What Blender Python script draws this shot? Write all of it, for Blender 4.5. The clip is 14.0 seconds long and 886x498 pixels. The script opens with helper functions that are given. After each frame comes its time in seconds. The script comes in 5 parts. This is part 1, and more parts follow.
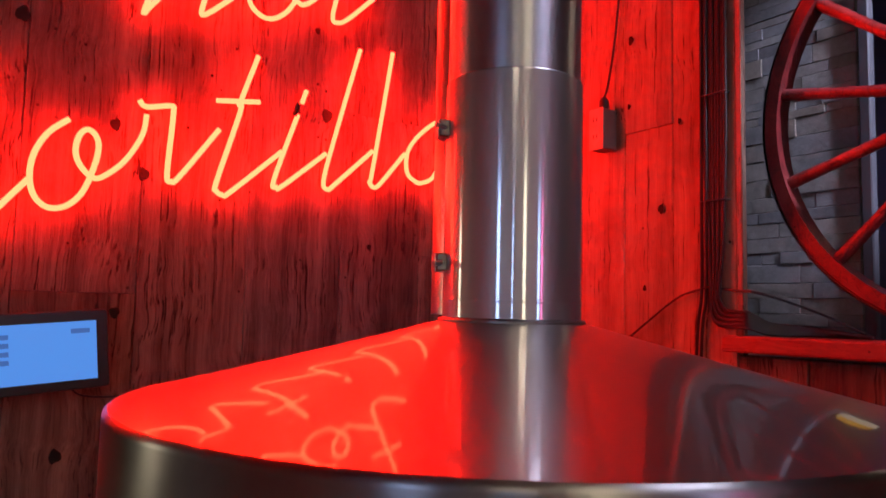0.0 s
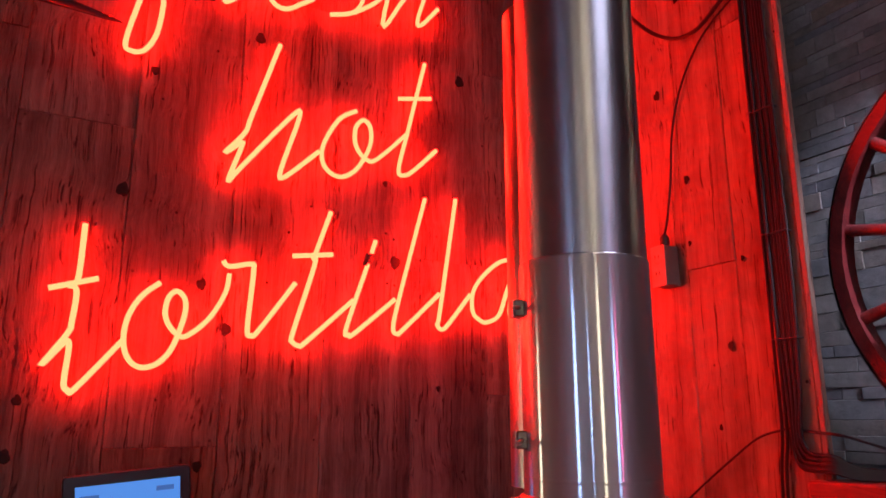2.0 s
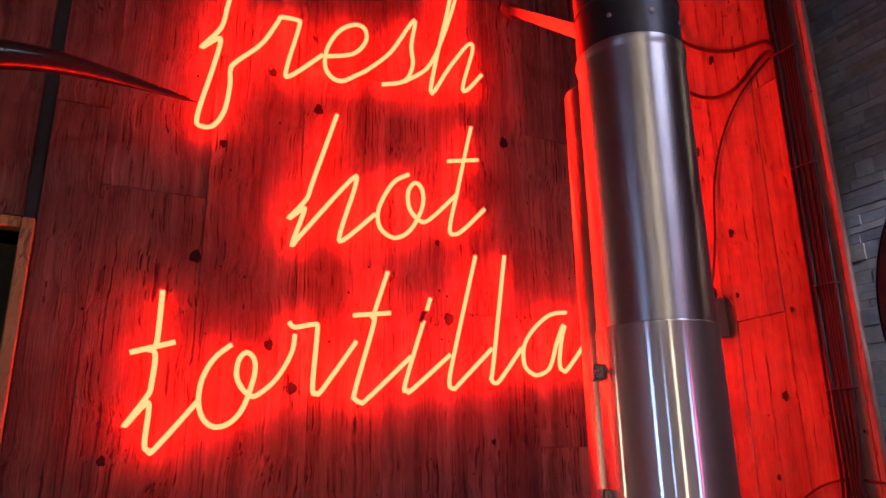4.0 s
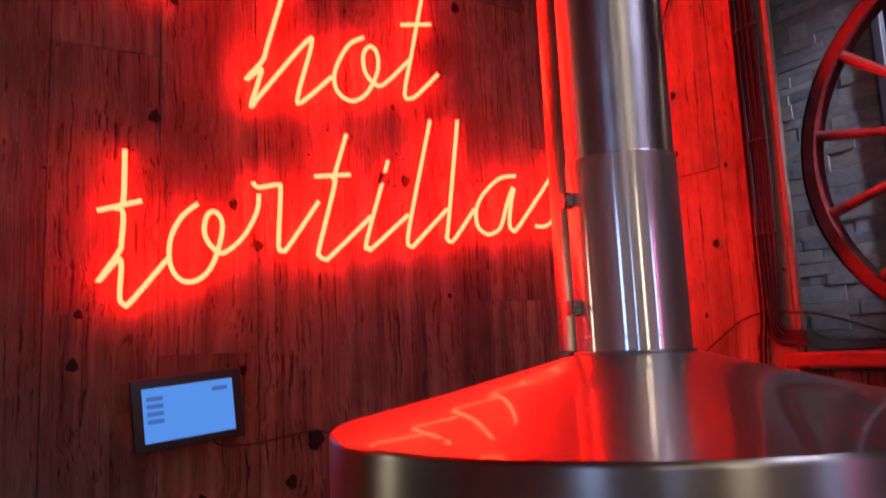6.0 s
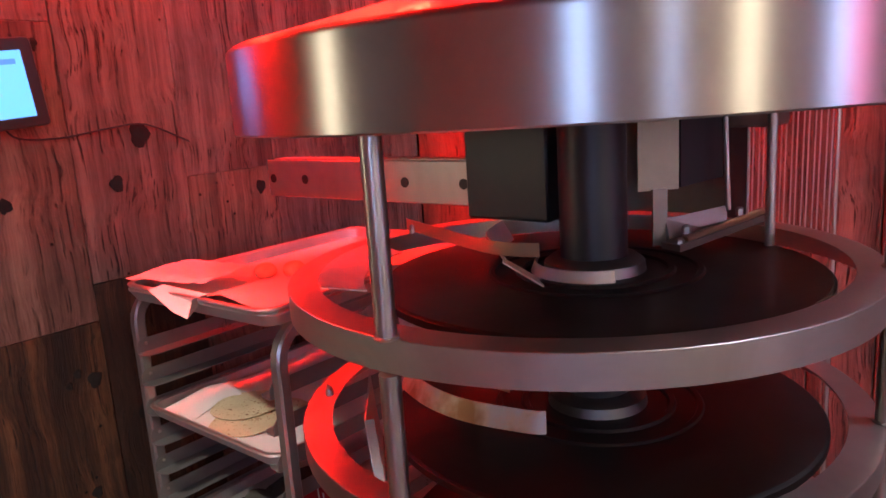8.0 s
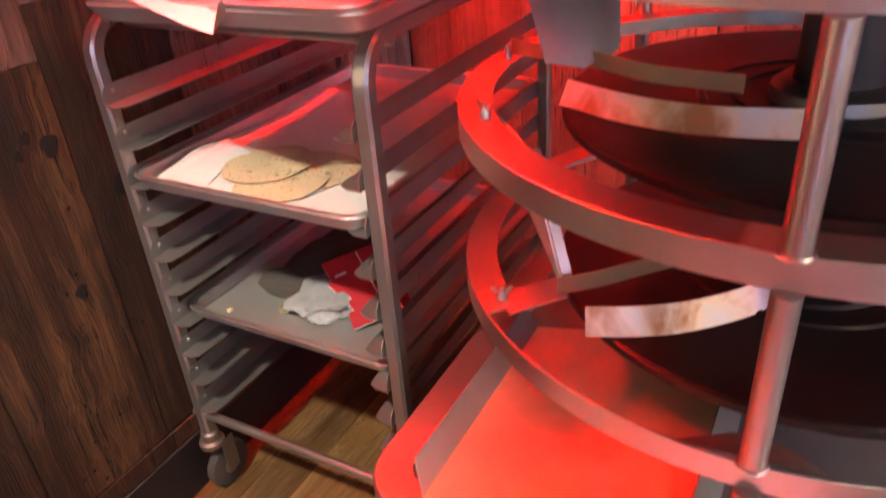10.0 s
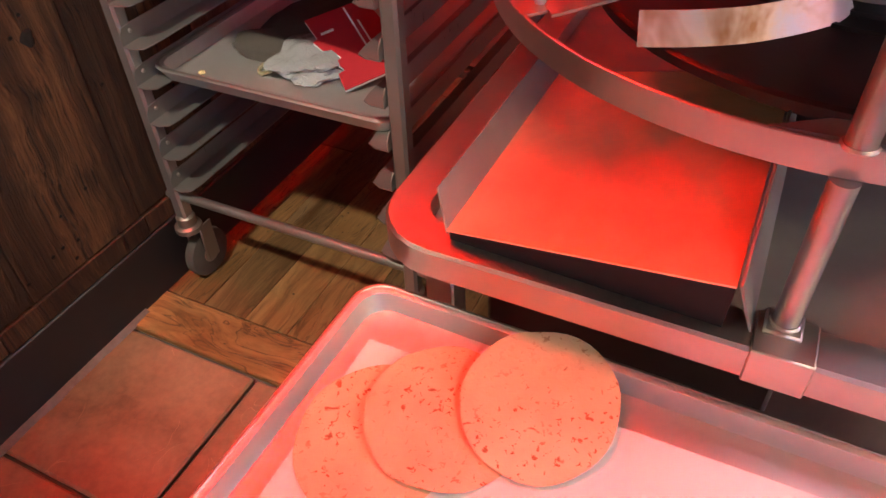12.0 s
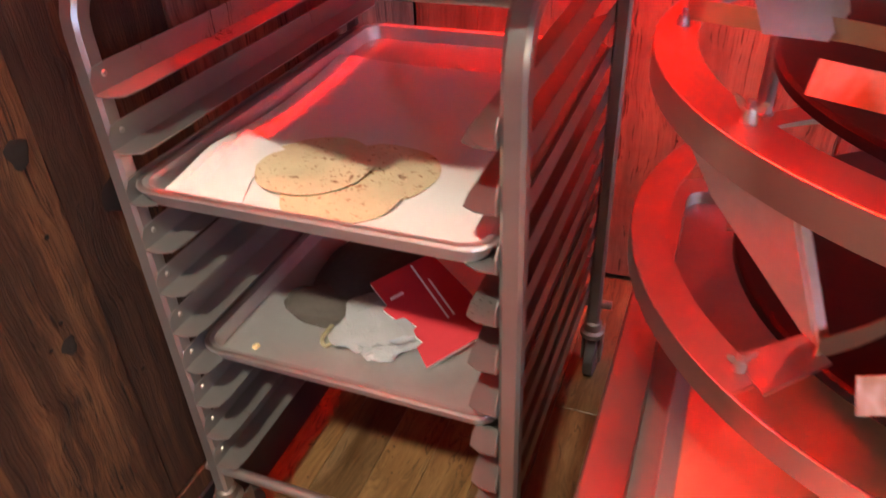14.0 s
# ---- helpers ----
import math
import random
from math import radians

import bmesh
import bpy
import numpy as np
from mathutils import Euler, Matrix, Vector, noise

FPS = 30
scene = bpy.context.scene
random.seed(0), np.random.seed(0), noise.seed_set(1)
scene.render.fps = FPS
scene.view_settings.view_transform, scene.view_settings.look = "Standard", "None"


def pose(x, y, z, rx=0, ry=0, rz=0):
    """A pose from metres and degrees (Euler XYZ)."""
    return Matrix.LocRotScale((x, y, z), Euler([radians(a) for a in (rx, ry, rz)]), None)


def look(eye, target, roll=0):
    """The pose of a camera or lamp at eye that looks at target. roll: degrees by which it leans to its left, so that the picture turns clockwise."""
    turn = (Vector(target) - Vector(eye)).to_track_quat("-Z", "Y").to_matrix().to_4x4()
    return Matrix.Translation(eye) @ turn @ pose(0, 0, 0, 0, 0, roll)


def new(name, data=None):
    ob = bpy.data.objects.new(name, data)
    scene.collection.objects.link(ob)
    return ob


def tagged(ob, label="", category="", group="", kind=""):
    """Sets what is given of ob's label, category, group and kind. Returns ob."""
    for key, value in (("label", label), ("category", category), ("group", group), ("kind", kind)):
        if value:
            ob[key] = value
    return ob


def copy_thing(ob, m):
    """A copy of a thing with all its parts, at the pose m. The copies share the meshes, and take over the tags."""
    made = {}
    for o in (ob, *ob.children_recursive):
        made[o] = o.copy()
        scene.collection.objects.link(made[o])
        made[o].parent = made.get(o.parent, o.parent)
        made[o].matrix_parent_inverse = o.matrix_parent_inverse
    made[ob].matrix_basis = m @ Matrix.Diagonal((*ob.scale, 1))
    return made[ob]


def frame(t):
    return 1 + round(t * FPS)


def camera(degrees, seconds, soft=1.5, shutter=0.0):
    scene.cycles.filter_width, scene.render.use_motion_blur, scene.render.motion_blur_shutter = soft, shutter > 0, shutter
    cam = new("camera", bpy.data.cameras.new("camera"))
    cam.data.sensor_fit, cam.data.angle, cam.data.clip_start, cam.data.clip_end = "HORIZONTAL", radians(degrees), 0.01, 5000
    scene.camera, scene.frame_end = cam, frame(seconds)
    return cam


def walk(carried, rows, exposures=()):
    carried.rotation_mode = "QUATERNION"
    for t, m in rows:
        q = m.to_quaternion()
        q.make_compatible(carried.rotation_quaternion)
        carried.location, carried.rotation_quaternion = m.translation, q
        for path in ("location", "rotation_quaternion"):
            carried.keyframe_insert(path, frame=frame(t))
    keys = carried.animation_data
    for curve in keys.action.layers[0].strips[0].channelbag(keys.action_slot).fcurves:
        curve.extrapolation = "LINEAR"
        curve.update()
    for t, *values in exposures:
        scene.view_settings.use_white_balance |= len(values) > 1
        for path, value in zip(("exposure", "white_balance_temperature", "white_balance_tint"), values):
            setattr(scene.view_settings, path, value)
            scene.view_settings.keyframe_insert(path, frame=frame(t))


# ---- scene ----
cam = camera(62.9, 14.0, shutter=0.4)
EXPOSURE = [(0, -0.45, 6400, 10), (5.5, -0.45, 6400, 10), (6.5, -0.25, 6200, 10), (7.2, 0.3, 5900, 10), (9.3, 2.15, 7000, 10), (10.5, 2.05, 7000, 10), (12.5, 1.8, 7100, 10), (14, 2.2, 7000, 10)]
PATH = [
    (0, (-1.3822, -1.7520, 1.5358), (-0.2893, -0.0854, 1.7035), 1.35),
    (0.5, (-1.3870, -1.7594, 1.5594), (-0.3378, -0.0747, 1.8061), 1.02),
    (1, (-1.4058, -1.7713, 1.5857), (-0.3975, -0.0745, 1.9081), 0.77),
    (1.5, (-1.4184, -1.7807, 1.6012), (-0.4477, -0.0763, 1.9922), 0.52),
    (2, (-1.4351, -1.7900, 1.6168), (-0.5039, -0.0807, 2.0764), 0.04),
    (2.5, (-1.4522, -1.7862, 1.6246), (-0.5540, -0.0745, 2.1379), -0.30),
    (3, (-1.4786, -1.7860, 1.6340), (-0.6128, -0.0734, 2.1974), -0.54),
    (3.2, (-1.4925, -1.7898, 1.6364), (-0.6334, -0.0791, 2.2155), -0.69),
    (5.3, (-1.6251, -1.8667, 1.6025), (-0.6971, -0.1760, 2.1318), -1.84),
    (5.5, (-1.6343, -1.8652, 1.5793), (-0.6672, -0.1770, 2.0423), -2.22),
    (6, (-1.6500, -1.8370, 1.5401), (-0.5924, -0.1620, 1.8156), -2.60),
    (6.5, (-1.6880, -1.7720, 1.4865), (-0.4765, -0.1825, 1.5620), -3.17),
    (7, (-1.7347, -1.7030, 1.4089), (-0.3909, -0.2270, 1.2841), -3.85),
    (7.2, (-1.7420, -1.6773, 1.3878), (-0.3581, -0.2480, 1.1829), -3.84),
    (9.3, (-1.6682, -1.2165, 1.2977), (-0.1028, -0.1852, 0.6004), -3.64),
    (9.5, (-1.6838, -1.1570, 1.2668), (-0.1285, -0.1743, 0.4824), -3.65),
    (10, (-1.7169, -1.0517, 1.1968), (-0.2193, -0.1813, 0.1969), -4.35),
    (10.5, (-1.7304, -1.0080, 1.1393), (-0.2751, -0.2532, -0.0064), -3.92),
    (11, (-1.7270, -0.9927, 1.0733), (-0.3241, -0.2951, -0.1697), -3.18),
    (11.5, (-1.7305, -0.9902, 1.0306), (-0.3819, -0.3197, -0.2853), -2.53),
    (12, (-1.7402, -0.9773, 1.0238), (-0.4200, -0.2997, -0.3171), -2.28),
    (12.5, (-1.7436, -0.9541, 1.0361), (-0.4179, -0.2472, -0.2840), -2.17),
    (13, (-1.7132, -0.9175, 1.0804), (-0.3265, -0.1844, -0.1605), -2.32),
    (13.5, (-1.6538, -0.8412, 1.1318), (-0.1901, -0.1326, -0.0325), -2.54),
    (14, (-1.5820, -0.7065, 1.1569), (-0.0566, -0.0682, 0.0319), -2.75),
]
walk(cam, [(t, look(eye, target, roll)) for t, eye, target, roll in PATH], EXPOSURE)

# ---- light ----
world = bpy.data.worlds.new("world")
scene.world = world
world.use_nodes = True
world.node_tree.nodes["Background"].inputs[0].default_value = (0.10, 0.09, 0.12, 1)
world.node_tree.nodes["Background"].inputs[1].default_value = 0.05
scene.view_settings.exposure = 0.0


# spotlight in the ceiling over the rack
spot = bpy.data.lights.new("rack_spot", "SPOT")
spot.energy, spot.color, spot.spot_size, spot.spot_blend, spot.shadow_soft_size = 140.0, (1.0, 0.95, 0.83), radians(18.5), 0.8, 0.08
new("rack_spot", spot).matrix_world = look((-2.80, -0.70, 3.30), (-1.09, -0.272, 0.43))
# added violet fill spot that brightens the stone pillar; no fixture is seen
wash = bpy.data.lights.new("pillar_fill", "SPOT")
wash.energy, wash.color, wash.spot_size, wash.spot_blend, wash.shadow_soft_size = 1000.0, (0.72, 0.74, 1.0), radians(19), 0.6, 0.04
new("pillar_fill", wash).matrix_world = look((-0.02, -3.0, 3.28), (0.37, -0.75, 1.93))


# ---- materials ----
def nodes_of(name):
    m = bpy.data.materials.new(name)
    m.use_nodes = True
    nt = m.node_tree
    return m, nt, nt.nodes["Principled BSDF"]


def link(nt, a, b):
    nt.links.new(a, b)


def coords(nt, scale, kind="Object"):
    tc = nt.nodes.new("ShaderNodeTexCoord")
    mp = nt.nodes.new("ShaderNodeMapping")
    mp.inputs["Scale"].default_value = scale
    link(nt, tc.outputs[kind], mp.inputs["Vector"])
    return mp


def noise_tex(nt, vec, scale, detail=4.0, rough=0.6, distort=0.0):
    n = nt.nodes.new("ShaderNodeTexNoise")
    n.inputs["Scale"].default_value = scale
    n.inputs["Detail"].default_value = detail
    n.inputs["Roughness"].default_value = rough
    n.inputs["Distortion"].default_value = distort
    link(nt, vec, n.inputs["Vector"])
    return n.outputs["Fac"]


def ramp(nt, fac, stops):
    r = nt.nodes.new("ShaderNodeValToRGB")
    el = r.color_ramp.elements
    while len(el) < len(stops):
        el.new(0.5)
    for e, (p, c) in zip(el, stops):
        e.position, e.color = p, (*c, 1)
    link(nt, fac, r.inputs["Fac"])
    return r.outputs["Color"]


def mix(nt, fac, a, b, mode="MIX"):
    n = nt.nodes.new("ShaderNodeMix")
    n.data_type, n.blend_type = "RGBA", mode
    for sock, v in ((0, fac), (6, a), (7, b)):
        if isinstance(v, (int, float)):
            n.inputs[sock].default_value = v
        elif isinstance(v, tuple):
            n.inputs[sock].default_value = (*v, 1)
        else:
            link(nt, v, n.inputs[sock])
    return n.outputs[2]


def bump(nt, bsdf, height, strength, distance=0.002):
    b = nt.nodes.new("ShaderNodeBump")
    b.inputs["Strength"].default_value = strength
    b.inputs["Distance"].default_value = distance
    link(nt, height, b.inputs["Height"])
    link(nt, b.outputs["Normal"], bsdf.inputs["Normal"])


def rand_of(nt):
    return nt.nodes.new("ShaderNodeObjectInfo").outputs["Random"]


def shifted(nt, mp, amount):
    """Moves a texture by a random amount for each object, so that no two boards share their grain."""
    mul = nt.nodes.new("ShaderNodeVectorMath")
    mul.operation = "SCALE"
    mul.inputs[0].default_value = (3.1, 7.7, 5.3)
    link(nt, rand_of(nt), mul.inputs["Scale"])
    add = nt.nodes.new("ShaderNodeVectorMath")
    add.operation = "ADD"
    link(nt, mp.outputs["Vector"], add.inputs[0])
    link(nt, mul.outputs["Vector"], add.inputs[1])
    return add.outputs["Vector"]


def wood(name, dark, mid, light, grain, rough=0.75, relief=0.6):
    """Weathered boards; grain holds the texture's scales, small along the grain."""
    m, nt, b = nodes_of(name)
    vec = shifted(nt, coords(nt, grain), 1)
    warp = noise_tex(nt, shifted(nt, coords(nt, tuple(min(g, 2.0) * 1.6 for g in grain)), 1), 2.2, 3, 0.5)
    push = nt.nodes.new("ShaderNodeVectorMath")
    push.operation = "SCALE"
    push.inputs[0].default_value = tuple(1.2 if g > 2 else 0.0 for g in grain)
    link(nt, warp, push.inputs["Scale"])
    add = nt.nodes.new("ShaderNodeVectorMath")
    add.operation = "ADD"
    link(nt, vec, add.inputs[0])
    link(nt, push.outputs["Vector"], add.inputs[1])
    vec = add.outputs["Vector"]
    fine = noise_tex(nt, vec, 21.0, 4, 0.7, 0.25)
    rings = noise_tex(nt, vec, 6.5, 4, 0.6, 0.5)
    broad = noise_tex(nt, vec, 1.4, 3, 0.55, 1.0)
    stain = noise_tex(nt, shifted(nt, coords(nt, (1, 1, 1)), 1), 4.0, 4, 0.6)
    grainy = mix(nt, 0.6, fine, rings)
    col = ramp(nt, grainy, ((0.36, dark), (0.5, mid), (0.63, light)))
    col = mix(nt, 0.5, col, ramp(nt, broad, ((0.36, dark), (0.52, mid), (0.68, light))), "MIX")
    crack = noise_tex(nt, vec, 4.6, 2, 0.5, 1.2)
    split = ramp(nt, crack, ((0.47, (0, 0, 0)), (0.5, (0.75, 0.75, 0.75)), (0.53, (0, 0, 0))))
    where = ramp(nt, noise_tex(nt, shifted(nt, coords(nt, (1, 1, 1)), 1), 5.0, 2, 0.5), ((0.36, (0.15, 0.15, 0.15)), (0.52, (1, 1, 1))))
    split = mix(nt, 1.0, split, where, "MULTIPLY")
    col = mix(nt, split, col, tuple(c * 0.25 for c in dark))
    tone = ramp(nt, rand_of(nt), ((0.0, (0.55, 0.50, 0.50)), (0.3, (1.0, 0.92, 0.82)), (0.55, (0.75, 0.75, 0.78)), (0.8, (1.25, 1.12, 0.95)), (1.0, (0.85, 0.80, 0.78))))
    col = mix(nt, 1.0, col, tone, "MULTIPLY")
    col = mix(nt, 0.5, col, ramp(nt, stain, ((0.32, (0.45, 0.42, 0.42)), (0.55, (1, 1, 1)))), "MULTIPLY")
    holes = nt.nodes.new("ShaderNodeTexVoronoi")
    holes.inputs["Scale"].default_value = 34.0
    link(nt, shifted(nt, coords(nt, (1, 1, 1)), 1), holes.inputs["Vector"])
    pit = ramp(nt, holes.outputs["Distance"], ((0.06, (1, 1, 1)), (0.10, (0, 0, 0))))
    pit = mix(nt, 1.0, pit, ramp(nt, noise_tex(nt, shifted(nt, coords(nt, (1, 1, 1)), 1), 6.0, 1), ((0.5, (0, 0, 0)), (0.55, (1, 1, 1)))), "MULTIPLY")
    col = mix(nt, pit, col, tuple(c * 0.3 for c in dark))
    link(nt, col, b.inputs["Base Color"])
    link(nt, ramp(nt, broad, ((0.2, (rough - 0.15,) * 3), (0.8, (rough + 0.12,) * 3))), b.inputs["Roughness"])
    low = mix(nt, split, mix(nt, 0.5, grainy, broad), (0.0, 0.0, 0.0))
    bump(nt, b, low, relief, 0.004)
    return m


def steel(name, colour=(0.62, 0.6, 0.58), rough=0.28, brush=(2, 2, 140), amount=0.1, smudge=0.12, drawn=0.0, metal=1.0):
    """Brushed stainless: fine lines along one axis, with smudges; drawn stretches its highlights upright."""
    m, nt, b = nodes_of(name)
    b.inputs["Metallic"].default_value = metal
    lines = noise_tex(nt, coords(nt, brush).outputs["Vector"], 6.0, 3, 0.6)
    blot = noise_tex(nt, coords(nt, (1, 1, 1)).outputs["Vector"], 7.0, 5, 0.65, 0.5)
    r = mix(nt, 0.5, ramp(nt, lines, ((0.2, (rough - amount,) * 3), (0.8, (rough + amount,) * 3))),
            ramp(nt, blot, ((0.3, (rough - smudge,) * 3), (0.75, (rough + smudge,) * 3))))
    link(nt, r, b.inputs["Roughness"])
    dull = tuple(c * 0.82 for c in colour)
    link(nt, ramp(nt, blot, ((0.3, dull), (0.6, colour))), b.inputs["Base Color"])
    if drawn:
        b.inputs["Anisotropic"].default_value = drawn
        b.inputs["Anisotropic Rotation"].default_value = 0.25
        tan = nt.nodes.new("ShaderNodeTangent")
        tan.direction_type, tan.axis = "RADIAL", "Z"
        link(nt, tan.outputs["Tangent"], b.inputs["Tangent"])
    elif brush[0] > 3:
        bump(nt, b, lines, 0.02, 0.0004)
    return m


def plain(name, colour, rough=0.5, metal=0.0, vary=0.25, scale=30.0, relief=0.1, spec=0.5):
    m, nt, b = nodes_of(name)
    b.inputs["Metallic"].default_value = metal
    b.inputs["Specular IOR Level"].default_value = spec
    vec = coords(nt, (1, 1, 1)).outputs["Vector"]
    n = noise_tex(nt, vec, scale, 5, 0.65)
    big = noise_tex(nt, vec, scale / 6, 3, 0.5)
    f = mix(nt, 0.5, n, big)
    link(nt, ramp(nt, f, ((0.25, tuple(c * (1 - vary) for c in colour)), (0.75, tuple(min(1, c * (1 + vary)) for c in colour)))), b.inputs["Base Color"])
    link(nt, ramp(nt, big, ((0.2, (max(0.02, rough - 0.1),) * 3), (0.8, (min(1, rough + 0.1),) * 3))), b.inputs["Roughness"])
    bump(nt, b, n, relief, 0.001)
    return m


def glow(name, colour, strength):
    m, nt, b = nodes_of(name)
    b.inputs["Base Color"].default_value = (0.02, 0.02, 0.02, 1)
    b.inputs["Emission Color"].default_value = (*colour, 1)
    b.inputs["Emission Strength"].default_value = strength
    return m


def barn_wood(name, dark, mid, light, cracks=0.5, contrast=0.5, rough=0.8, relief=1.0):
    """Old sawn boards with upright grain: raised fine fibres, thin dark checks, stains and a tone for each board."""
    m, nt, b = nodes_of(name)
    own = shifted(nt, coords(nt, (1, 1, 1)), 1)
    sway = noise_tex(nt, own, 5.0, 2, 0.5)
    push = nt.nodes.new("ShaderNodeVectorMath")
    push.operation = "SCALE"
    push.inputs[0].default_value = (0.05, 0.05, 0.0)
    link(nt, sway, push.inputs["Scale"])
    add = nt.nodes.new("ShaderNodeVectorMath")
    add.operation = "ADD"
    link(nt, own, add.inputs[0])
    link(nt, push.outputs["Vector"], add.inputs[1])

    def along(across, up, scale, detail, rough_n):
        mp = nt.nodes.new("ShaderNodeMapping")
        mp.inputs["Scale"].default_value = (across, across, up)
        link(nt, add.outputs["Vector"], mp.inputs["Vector"])
        return noise_tex(nt, mp.outputs["Vector"], scale, detail, rough_n)

    fibre = along(95.0, 1.5, 3.0, 4, 0.7)
    grain = along(26.0, 1.0, 3.0, 3, 0.6)
    bands = along(7.0, 0.45, 2.6, 2, 0.5)
    check = along(62.0, 0.62, 2.6, 3, 0.6)
    stain = noise_tex(nt, own, 3.2, 5, 0.65, 0.4)
    tone = mix(nt, 0.5, mix(nt, 0.45, grain, fibre), bands)
    w = 0.16 / max(0.1, contrast)
    col = ramp(nt, tone, ((0.5 - w, dark), (0.5, mid), (0.5 + w, light)))
    col = mix(nt, 0.55, col, ramp(nt, stain, ((0.32, (0.40, 0.34, 0.31)), (0.5, (1, 1, 1)), (0.68, (1.38, 1.30, 1.22)))), "MULTIPLY")
    board = ramp(nt, rand_of(nt), ((0.0, (0.82, 0.76, 0.76)), (0.25, (1.06, 0.98, 0.92)), (0.5, (0.92, 0.93, 0.98)), (0.75, (1.16, 1.04, 0.92)), (1.0, (0.98, 0.92, 0.96))))
    col = mix(nt, 1.0, col, board, "MULTIPLY")
    gap = ramp(nt, check, ((0.62 - 0.06 * cracks, (0, 0, 0)), (0.70 - 0.06 * cracks, (0.9, 0.9, 0.9))))
    patch = ramp(nt, noise_tex(nt, own, 6.5, 3, 0.6), ((0.40, (0.12, 0.12, 0.12)), (0.55, (1, 1, 1))))
    gap = mix(nt, 1.0, gap, patch, "MULTIPLY")
    black = tuple(c * 0.16 for c in dark)
    col = mix(nt, gap, col, black)
    holes = nt.nodes.new("ShaderNodeTexVoronoi")
    holes.inputs["Scale"].default_value = 26.0
    link(nt, own, holes.inputs["Vector"])
    pit = ramp(nt, holes.outputs["Distance"], ((0.07, (1, 1, 1)), (0.11, (0, 0, 0))))
    pit = mix(nt, 1.0, pit, ramp(nt, noise_tex(nt, own, 4.5, 1), ((0.55, (0, 0, 0)), (0.6, (1, 1, 1)))), "MULTIPLY")
    col = mix(nt, pit, col, black)
    link(nt, col, b.inputs["Base Color"])
    link(nt, ramp(nt, bands, ((0.3, (rough - 0.12,) * 3), (0.7, (min(1.0, rough + 0.1),) * 3))), b.inputs["Roughness"])
    b.inputs["Specular IOR Level"].default_value = 0.35
    height = mix(nt, gap, mix(nt, 0.55, fibre, grain), (0.0, 0.0, 0.0))
    bump(nt, b, mix(nt, pit, height, (0.0, 0.0, 0.0)), relief, 0.004)
    return m


M_WALL = barn_wood("barn_wood", (0.066, 0.038, 0.031), (0.148, 0.092, 0.074), (0.235, 0.158, 0.128), 0.9, 1.3, 0.8, 2.4)
# Planed boards, coloured paler to make up for weak red light on this wall.
M_WALL_SIDE = barn_wood("planed_lit_side_wood", (0.11, 0.064, 0.050), (0.215, 0.135, 0.106), (0.31, 0.21, 0.165), 0.5, 0.9, 0.75, 1.2)
# Low boards: browner, and darkened to stand for the dim light near the floor.
M_WALL_LOW = barn_wood("shaded_barn_wood", (0.010, 0.0045, 0.003), (0.040, 0.019, 0.0095), (0.125, 0.062, 0.028), 0.6, 1.3, 0.75, 1.5)
M_KNOT = plain("knot_wood", (0.006, 0.004, 0.003), 0.9, 0, 0.4, 80, 0.5)
M_BASE = plain("black_rubber", (0.009, 0.008, 0.009), 0.55, 0, 0.3, 20, 0.1)
M_PLANK = wood("oak_floor", (0.06, 0.03, 0.011), (0.165, 0.094, 0.04), (0.26, 0.165, 0.078), (0.7, 9, 9), 0.42, 0.3)
M_SILL = wood("oak_threshold", (0.08, 0.04, 0.016), (0.24, 0.135, 0.055), (0.36, 0.22, 0.1), (9, 0.7, 9), 0.5, 0.4)


def tile_mat(name):
    """Fired clay with blotches, pale scuffs and hairline scratches."""
    m, nt, b = nodes_of(name)
    vec = shifted(nt, coords(nt, (1, 1, 1)), 1)
    big, fine = noise_tex(nt, vec, 7.0, 4, 0.6, 0.5), noise_tex(nt, vec, 70.0, 4, 0.65)
    col = ramp(nt, big, ((0.3, (0.11, 0.062, 0.036)), (0.5, (0.20, 0.118, 0.068)), (0.7, (0.28, 0.168, 0.10))))
    col = mix(nt, 0.35, col, ramp(nt, fine, ((0.35, (0.12, 0.067, 0.038)), (0.65, (0.24, 0.136, 0.077)))))
    line = noise_tex(nt, vec, 9.0, 1, 0.5, 1.8)
    scratch = ramp(nt, line, ((0.494, (0, 0, 0)), (0.5, (0.8, 0.8, 0.8)), (0.506, (0, 0, 0))))
    scratch = mix(nt, 1.0, scratch, ramp(nt, noise_tex(nt, vec, 11.0, 2), ((0.52, (0, 0, 0)), (0.6, (1, 1, 1)))), "MULTIPLY")
    col = mix(nt, scratch, col, (0.36, 0.22, 0.13))
    link(nt, col, b.inputs["Base Color"])
    link(nt, ramp(nt, big, ((0.3, (0.42, 0.42, 0.42)), (0.7, (0.62, 0.62, 0.62)))), b.inputs["Roughness"])
    bump(nt, b, mix(nt, 0.5, big, fine), 0.35, 0.003)
    return m


M_TILE = tile_mat("terracotta_tile")
M_GROUT = plain("grout", (0.10, 0.085, 0.07), 0.9, 0, 0.3, 60, 0.3)
M_REDWOOD = wood("red_painted_wood", (0.16, 0.025, 0.02), (0.30, 0.045, 0.035), (0.42, 0.08, 0.06), (9, 0.8, 9), 0.6, 0.4)
M_WHEEL = wood("painted_wheel", (0.08, 0.010, 0.012), (0.19, 0.020, 0.022), (0.28, 0.035, 0.035), (6, 6, 6), 0.4, 0.3)


